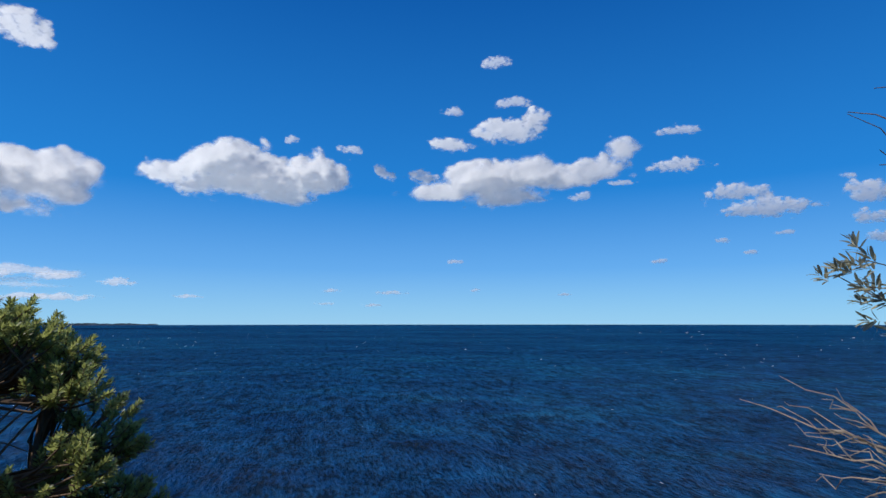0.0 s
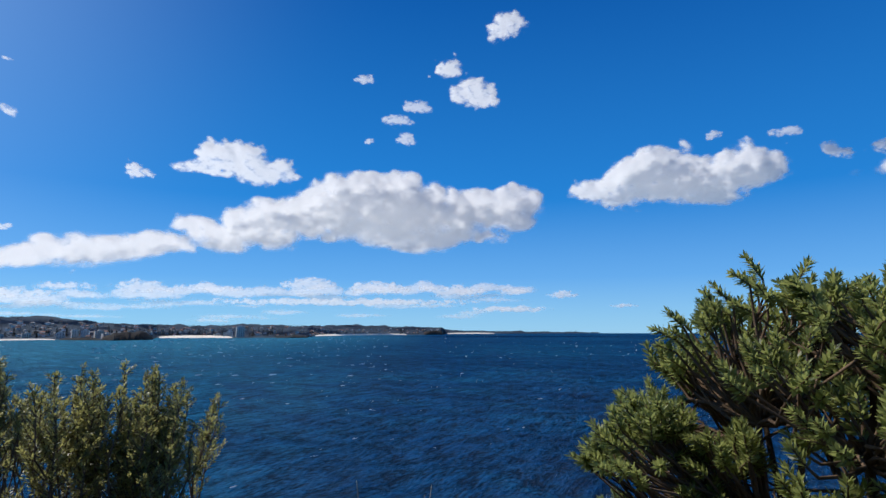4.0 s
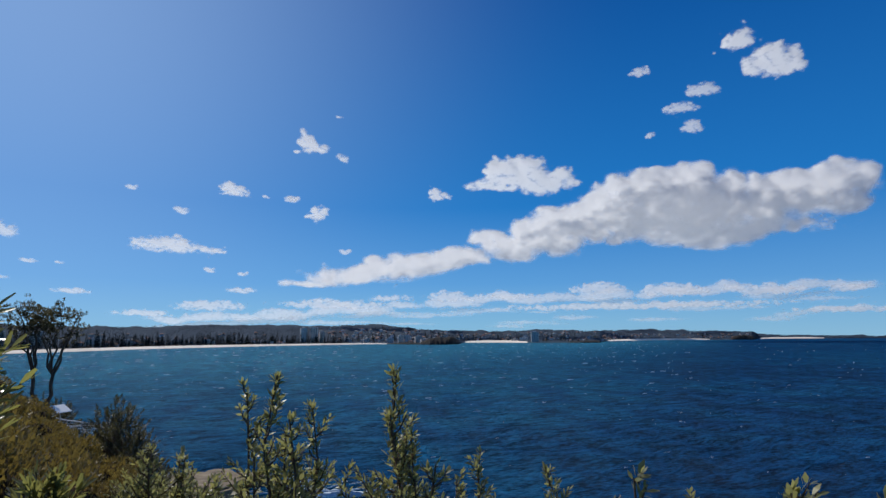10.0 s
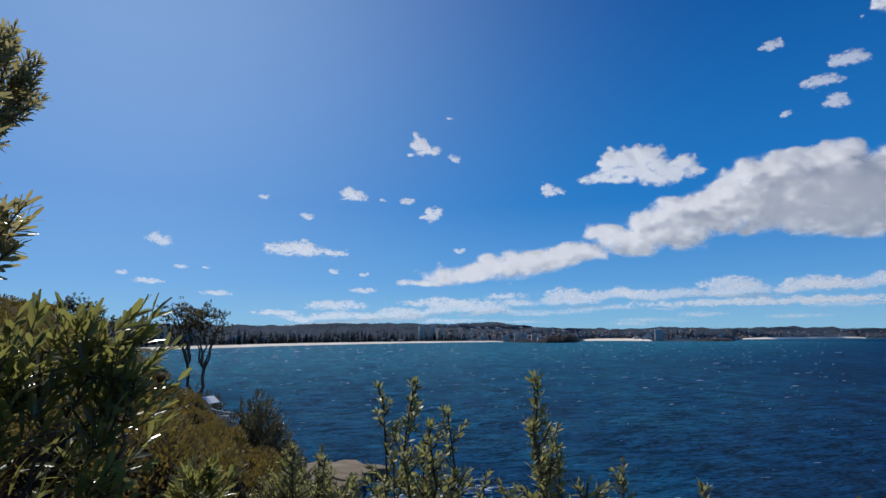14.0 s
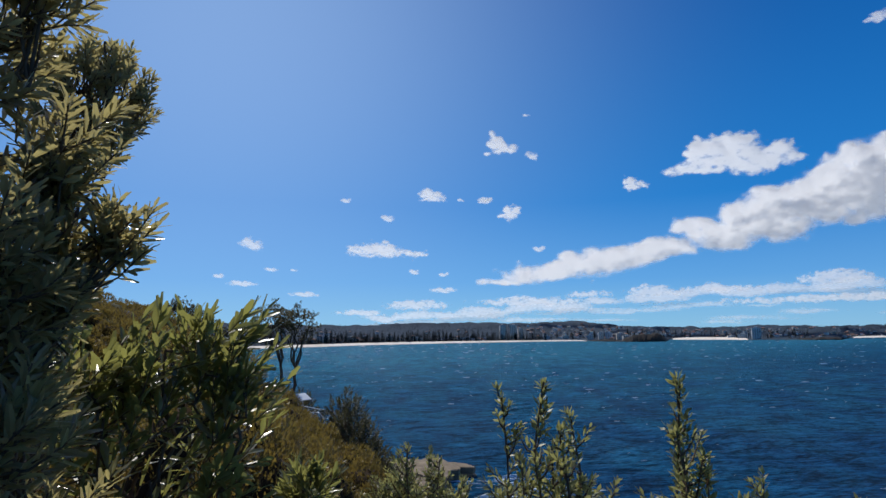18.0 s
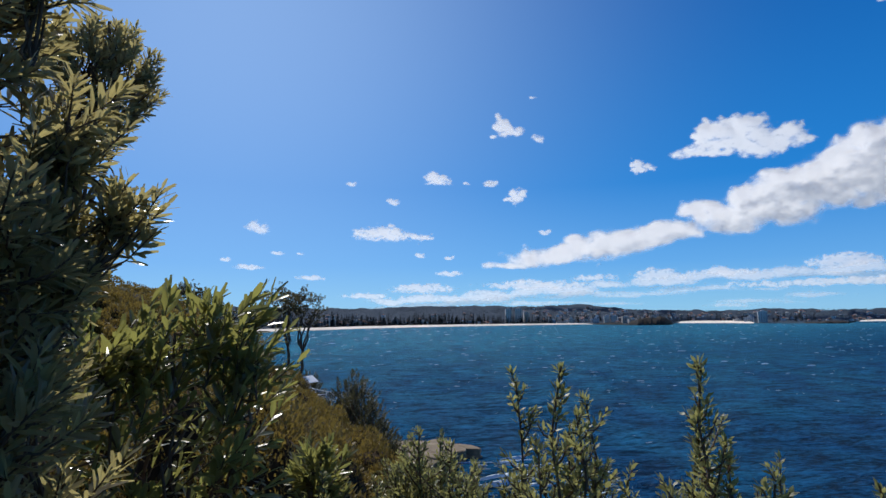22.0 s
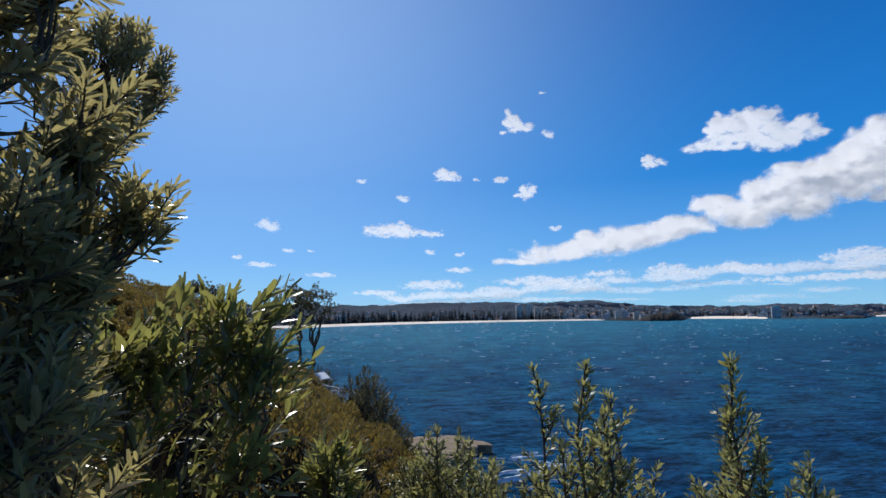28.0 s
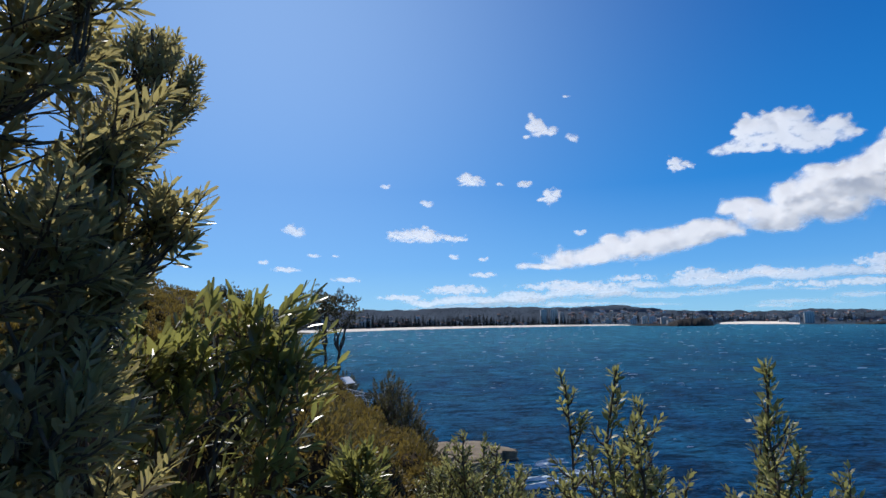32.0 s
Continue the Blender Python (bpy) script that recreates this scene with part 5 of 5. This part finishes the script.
def far_woods():
    rs = np.random.RandomState(101)
    n = 15000
    az = rs.uniform(33, 128, n)
    f = rs.uniform(0.1, 1.0, n) ** 0.8
    keep = (f > 0.16) | (az < 66)
    az, f = az[keep], f[keep]
    n = len(az)
    d0, el, d1 = shore(az)
    d = d0 + (d1 - d0) * f
    z = far_z(az, f)
    size = rs.uniform(1.0, 2.5, n) * np.clip(d / 2000, 0.7, 1.5)
    k = 6
    ring = np.arange(k) / k * 6.2832
    tpl = [np.stack([np.cos(ring), np.sin(ring), np.full(k, -0.2)], -1), np.stack([np.cos(ring + 0.5) * 0.95, np.sin(ring + 0.5) * 0.95, np.full(k, 0.55)], -1), np.stack([np.cos(ring) * 0.45, np.sin(ring) * 0.45, np.full(k, 1.05)], -1)]
    tpl = np.concatenate(tpl)
    quads = np.concatenate([grid_quads(3, k, True), [[12, 13, 14, 15], [12, 15, 16, 17]]])
    size = size * np.where(f > 0.3, 0.6, 1.0)
    v = tpl[None] * (1 + rs.normal(0, 0.2, (n, 18, 1))) * size[:, None, None] * np.array([1.0, 1.0, 0.7])
    v = v + np.stack([-np.sin(np.radians(az)) * d, np.cos(np.radians(az)) * d, z], -1)[:, None]
    q = quads[None] + (np.arange(n) * 18)[:, None, None]
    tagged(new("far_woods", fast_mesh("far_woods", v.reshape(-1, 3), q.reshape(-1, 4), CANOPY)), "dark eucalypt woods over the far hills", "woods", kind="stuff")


far_woods()


def pine(seed, height):
    """A Norfolk pine: straight trunk and level tiers of drooping branches."""
    rs = np.random.RandomState(seed)
    ob = new("pine_tree")
    v, q = tube_arrays([(np.array([(0, 0, -1), (0, 0, height * 0.97)]), 0.45, 0.08)], 6)
    part("trunk", fast_mesh("trunk", v, q, PINE_BARK, True), ob)
    vs, qs, base = [], [], 0
    tiers = 13
    for t in range(tiers):
        z = height * (0.14 + 0.86 * t / (tiers - 1))
        r = height * 0.21 * (1 - t / (tiers - 0.2)) ** 0.8 + 0.3
        arms = 7
        for a in range(arms):
            an = a / arms * 6.28 + t * 0.45 + rs.uniform(-0.15, 0.15)
            ln = r * rs.uniform(0.75, 1.15)
            c, s = math.cos(an), math.sin(an)
            w = 0.16 * ln + 0.3
            vs.append(np.array([(0, 0, z + 0.5), (c * ln * 0.5 - s * w, s * ln * 0.5 + c * w, z + 0.1), (c * ln, s * ln, z - 0.25), (c * ln * 0.5 + s * w, s * ln * 0.5 - c * w, z + 0.1),
                                (c * ln * 0.5, s * ln * 0.5, z + 0.75), (c * ln * 0.45, s * ln * 0.45, z - 0.6)]))
            qs.append(np.array([(0, 1, 4), (1, 2, 4), (2, 3, 4), (3, 0, 4), (1, 0, 5), (2, 1, 5), (3, 2, 5), (0, 3, 5)]) + base)
            base += 6
    part("crown", fast_mesh("crown", np.concatenate(vs), np.concatenate(qs), PINE), ob)
    return tagged(ob, "tall dark Norfolk pine behind the beach", "pine tree", group="pines along the beach")


def pines():
    rs = np.random.RandomState(103)
    first = [pine(110 + k, h) for k, h in enumerate((28.0, 24.0, 31.0, 20.0))]
    spots = [(az + rs.uniform(-0.12, 0.12), rs.uniform(44, 62)) for az in np.arange(84.5, 108, 0.17)]
    spots += [(rs.uniform(86, 116), rs.uniform(60, 170)) for k in range(95)]
    spots += [(rs.uniform(62, 85), rs.uniform(60, 260)) for k in range(60)]
    spots += [(rs.uniform(48.5, 51.5), rs.uniform(150, 400)) for k in range(8)]
    for k, (az, inland) in enumerate(spots):
        d0, el, d1 = shore(az)
        f = inland / (d1 - d0)
        p = far_place(az, f)
        m = pose(p[0], p[1], p[2] - 1, 0, 0, rs.uniform(0, 360)) @ Matrix.Scale(rs.uniform(0.65, 1.1), 4)
        if k < 4:
            first[k].matrix_world = m
        else:
            c = copy_thing(first[k % 4], m)
            c.scale = m.to_scale()


pines()


def house(seed):
    rs = np.random.RandomState(seed)
    w, d, h = rs.uniform(9, 15), rs.uniform(8, 11), rs.choice([3.4, 6.2, 6.4])
    ob = new("house")
    wall = part("wall", from_bm("wall", box((w, d, h + 2), (0, 0, h / 2 - 1), 0.05), WALLS), ob)
    bm = bmesh.new()
    e = 0.6
    b = [bm.verts.new(c) for c in ((-w / 2 - e, -d / 2 - e, h), (w / 2 + e, -d / 2 - e, h), (w / 2 + e, d / 2 + e, h), (-w / 2 - e, d / 2 + e, h))]
    r = [bm.verts.new((-w / 2 + d * 0.42, 0, h + d * 0.27)), bm.verts.new((w / 2 - d * 0.42, 0, h + d * 0.27))]
    for f in ((b[0], b[1], r[1], r[0]), (b[1], b[2], r[1]), (b[2], b[3], r[0], r[1]), (b[3], b[0], r[0]), (b[3], b[2], b[1], b[0])):
        bm.faces.new(f)
    part("roof", from_bm("roof", bm, ROOFS), ob)
    for lvl in range(2 if h > 5 else 1):
        for k in range(3):
            part("window", from_bm("window", box((1.9, 0.12, 1.5), ((k - 1) * w / 3.4, -d / 2 - 0.02, 1.7 + lvl * 2.9), 0), GLASS), wall)
    return tagged(ob, "suburban house with hipped roof on the far shore", "house", group="houses on the far shore")


def houses():
    rs = np.random.RandomState(105)
    first = [house(120 + k) for k in range(7)]
    spots = []
    for k in range(112):
        spots.append((rs.uniform(74.5, 87.5), rs.uniform(0.1, 0.8)))
    for k in range(75):
        spots.append((rs.uniform(60.5, 74), rs.uniform(0.1, 0.75)))
    for k in range(75):
        spots.append((rs.uniform(47.5, 60), rs.uniform(0.08, 0.7)))
    for k in range(36):
        spots.append((rs.uniform(87, 108), rs.uniform(0.07, 0.6) ** 1.3))
    for k, (az, f) in enumerate(spots):
        p = far_place(az, f)
        s = rs.uniform(0.65, 1.05)
        m = pose(p[0], p[1], p[2] + 2.4, 0, 0, az + rs.uniform(-35, 35)) @ Matrix.Scale(s, 4)
        if k < 7:
            first[k].matrix_world = m
        else:
            c = copy_thing(first[k % 7], m)
            c.scale = m.to_scale()


houses()


def flats(az, f, w, d, h, wall, label, turn=0.0, floors=None, sink=4.0):
    """A block of flats: body, a balcony slab and a window band on each floor, plant room on the roof."""
    p = far_place(az, f)
    ob = new("apartment_block")
    body = part("body", from_bm("body", box((w, d, h + sink), (0, 0, h / 2 - sink / 2), 0.1), wall), ob)
    n = floors or int(h / 3.1)
    for k in range(n):
        z = (k + 0.55) * h / n
        bays = max(2, int(w / 5))
        for b in range(bays):
            x = (b + 0.5) / bays * w - w / 2
            part("window", from_bm("window", box((w / bays * 0.5, 0.2, h / n * 0.42), (x, -d / 2 - 0.05, z), 0), GLASS), body)
        part("balcony", from_bm("balcony", box((w * 0.98, 1.2, 0.35), (0, -d / 2 - 0.62, k * h / n + 0.2), 0), wall), ob)
    part("plant_room", from_bm("plant_room", box((w * 0.35, d * 0.4, 3.2), (0, 0, h + 1.6), 0.1), wall), ob)
    ob.matrix_world = pose(p[0], p[1], p[2], 0, 0, az + turn)
    return tagged(ob, label, "apartment block", group="blocks of flats")


flats(88.6, 0.10, 17, 16, 43, CONCRETE, "tall pale concrete apartment tower behind the beach", 8)
flats(87.6, 0.11, 19, 16, 44, CONCRETE, "tall grey apartment tower beside its twin", -6)
flats(86.9, 0.12, 15, 14, 33, CONCRETE, "lower grey apartment block next to the towers", 10)
flats(66.25, 0.07, 24, 18, 33, WHITE_WALL, "white apartment tower above the second beach", 5, 10)
flats(67.3, 0.06, 26, 16, 15, WHITE_WALL, "low cream apartment block by the beach", -10, 4)
flats(68.2, 0.07, 22, 14, 10, CONCRETE, "low grey block of flats by the beach", 12, 3)
flats(75.2, 0.30, 22, 14, 13, CONCRETE, "square dark-topped block on the headland crest", 15, 4)
flats(76.2, 0.24, 34, 14, 10, CONCRETE, "long low block of flats on the headland", -6, 3)
for az, f, w, h, t in ((77.6, 0.16, 20, 17, 10), (78.6, 0.12, 18, 20, -8), (79.3, 0.1, 16, 22, 5), (80.3, 0.1, 18, 15, -5), (77.0, 0.1, 22, 12, 20), (82.6, 0.12, 20, 12, 4), (84.4, 0.1, 22, 11, 0), (74.6, 0.16, 20, 9, 0)):
    flats(az, f, w, 14, h, CONCRETE if t > 0 else WHITE_WALL, "brick and concrete flats stepping up the headland", t)
for az, f, w, h in ((92.2, 0.06, 46, 9), (94.0, 0.07, 60, 8), (97.0, 0.06, 26, 12), (99.6, 0.07, 22, 14), (103.5, 0.06, 24, 13), (106.0, 0.07, 24, 16), (90.4, 0.07, 30, 7), (110, 0.2, 20, 26), (112.5, 0.22, 22, 24), (114.5, 0.2, 22, 28)):
    flats(az, f, w, 14, h, WHITE_WALL if h < 10 else CONCRETE, "pale low building among the pines", 0)


def cliff(lo, hi, height, off, seed, label):
    """A rock face along the foot of a headland, with a broken top edge."""
    az = np.arange(lo, hi, 0.05)
    fr = np.linspace(0, 1, 9)
    a, t = np.meshgrid(az, fr, indexing="ij")
    d0 = shore(a)[0]
    ends = np.clip(np.sin((a - lo) / (hi - lo) * math.pi), 0, 1) ** 0.35
    top = height * ends * (1 + 0.16 * lumps(a * 2.5, a * 0, seed, 3))
    z = -1 + (top + 1) * np.minimum(t * 1.45, 1)
    d = d0 - off * ends + t ** 2 * off * 2.2 + 4.5 * lumps(a * 5, t * 3, seed + 5, 3) * ends
    x, y = -np.sin(np.radians(a)) * d, np.cos(np.radians(a)) * d
    me = fast_mesh("cliff", np.stack([x, y, z], -1).reshape(-1, 3), grid_quads(len(az), 9), DARK_ROCK)
    return tagged(new("cliff", me), label, "cliff", kind="structure")


cliff(73.5, 77.4, 19.0, 35.0, 141, "dark sandstone cliff at the headland point")
cliff(77.2, 80.4, 6.0, 18.0, 142, "low dark rocks at the foot of the headland")
cliff(59.6, 63.2, 7.0, 30.0, 143, "low dark rock platform at the second headland")
cliff(46.8, 49.0, 24.0, 30.0, 144, "dark wooded cliff at the third headland")


# ---- whitecaps ----
def whitecaps():
    rs = np.random.RandomState(151)
    m = Nodes("sea_foam")
    n = m.noise(2.0, 5.0, 0.7)
    foam = m.finish(m.steps(n, (0.3, (0.36, 0.46, 0.56)), (0.6, (0.66, 0.75, 0.82))), 0.8, spec=0.2)
    n = 5200
    az = rs.uniform(-40, 112, n)
    r = np.exp(rs.uniform(math.log(42), math.log(3200), n))
    lim = shore(np.clip(az, 32, 140))[0] - 40
    ok = (r < np.where(az > 33, lim, 4800)) & (waves(np.radians(az) * 14, np.log(r) * 4, 33) > -0.75) & (rs.uniform(0, 1, n) < np.interp(az, (-40, 20, 60, 110), (0.3, 0.35, 0.8, 1.0)))
    ok &= ~((az > 80) & (r < 110)) & ((r > 170) | (rs.uniform(0, 1, n) < 0.3))
    az, r = az[ok], r[ok]
    surf = rs.uniform(79, 93, 70)
    az, r = np.concatenate([az, surf]), np.concatenate([r, rs.uniform(66, 92, 70) - (surf - 86) * 0.5])
    n = len(az)
    size = np.exp(rs.normal(-0.7, 0.45, n)) * np.clip(r / 700, 0.2, 1.15) * np.interp(az, (-40, 20, 60), (0.45, 0.55, 1.0))
    size[-70:] *= rs.uniform(1.5, 4.5, 70)
    k = 7
    t = np.linspace(-1, 1, k)
    prof = (1 - t ** 2) ** 0.7
    wob = rs.normal(0, 0.22, (n, k))
    ax = np.radians(106 + rs.normal(0, 14, n))
    u, v = np.stack([np.cos(ax), np.sin(ax)], -1), np.stack([-np.sin(ax), np.cos(ax)], -1)
    mid = np.stack([-np.sin(np.radians(az)) * r, np.cos(np.radians(az)) * r], -1)
    line = mid[:, None] + u[:, None] * (t[None, :, None] * size[:, None, None] * 3.3) + v[:, None] * (wob[..., None] * size[:, None, None] * 0.5)
    wid = (prof[None] * rs.uniform(0.25, 1.0, (n, k)))[..., None] * size[:, None, None] * 0.17
    lo, hi = line - v[:, None] * wid, line + v[:, None] * wid
    h = (0.35 + 0.3 * prof)[None, :, None] * np.clip(size, 0.04, 1.2)[:, None, None] * np.ones((n, k, 1))
    verts = np.stack([np.concatenate([lo, h * 0 + 0.12], -1), np.concatenate([line, h + 0.1], -1), np.concatenate([hi, h * 0 + 0.12], -1)], 2).reshape(-1, 3)
    q = np.concatenate([np.array([(3 * i, 3 * i + 1, 3 * i + 4, 3 * i + 3), (3 * i + 1, 3 * i + 2, 3 * i + 5, 3 * i + 4)]) for i in range(k - 1)])
    q = q[None] + (np.arange(n) * 3 * k)[:, None, None]
    tagged(new("whitecaps", fast_mesh("whitecaps", verts, q.reshape(-1, 4), foam, True)), "scattered white crests of breaking waves", "whitecaps", kind="stuff")


whitecaps()
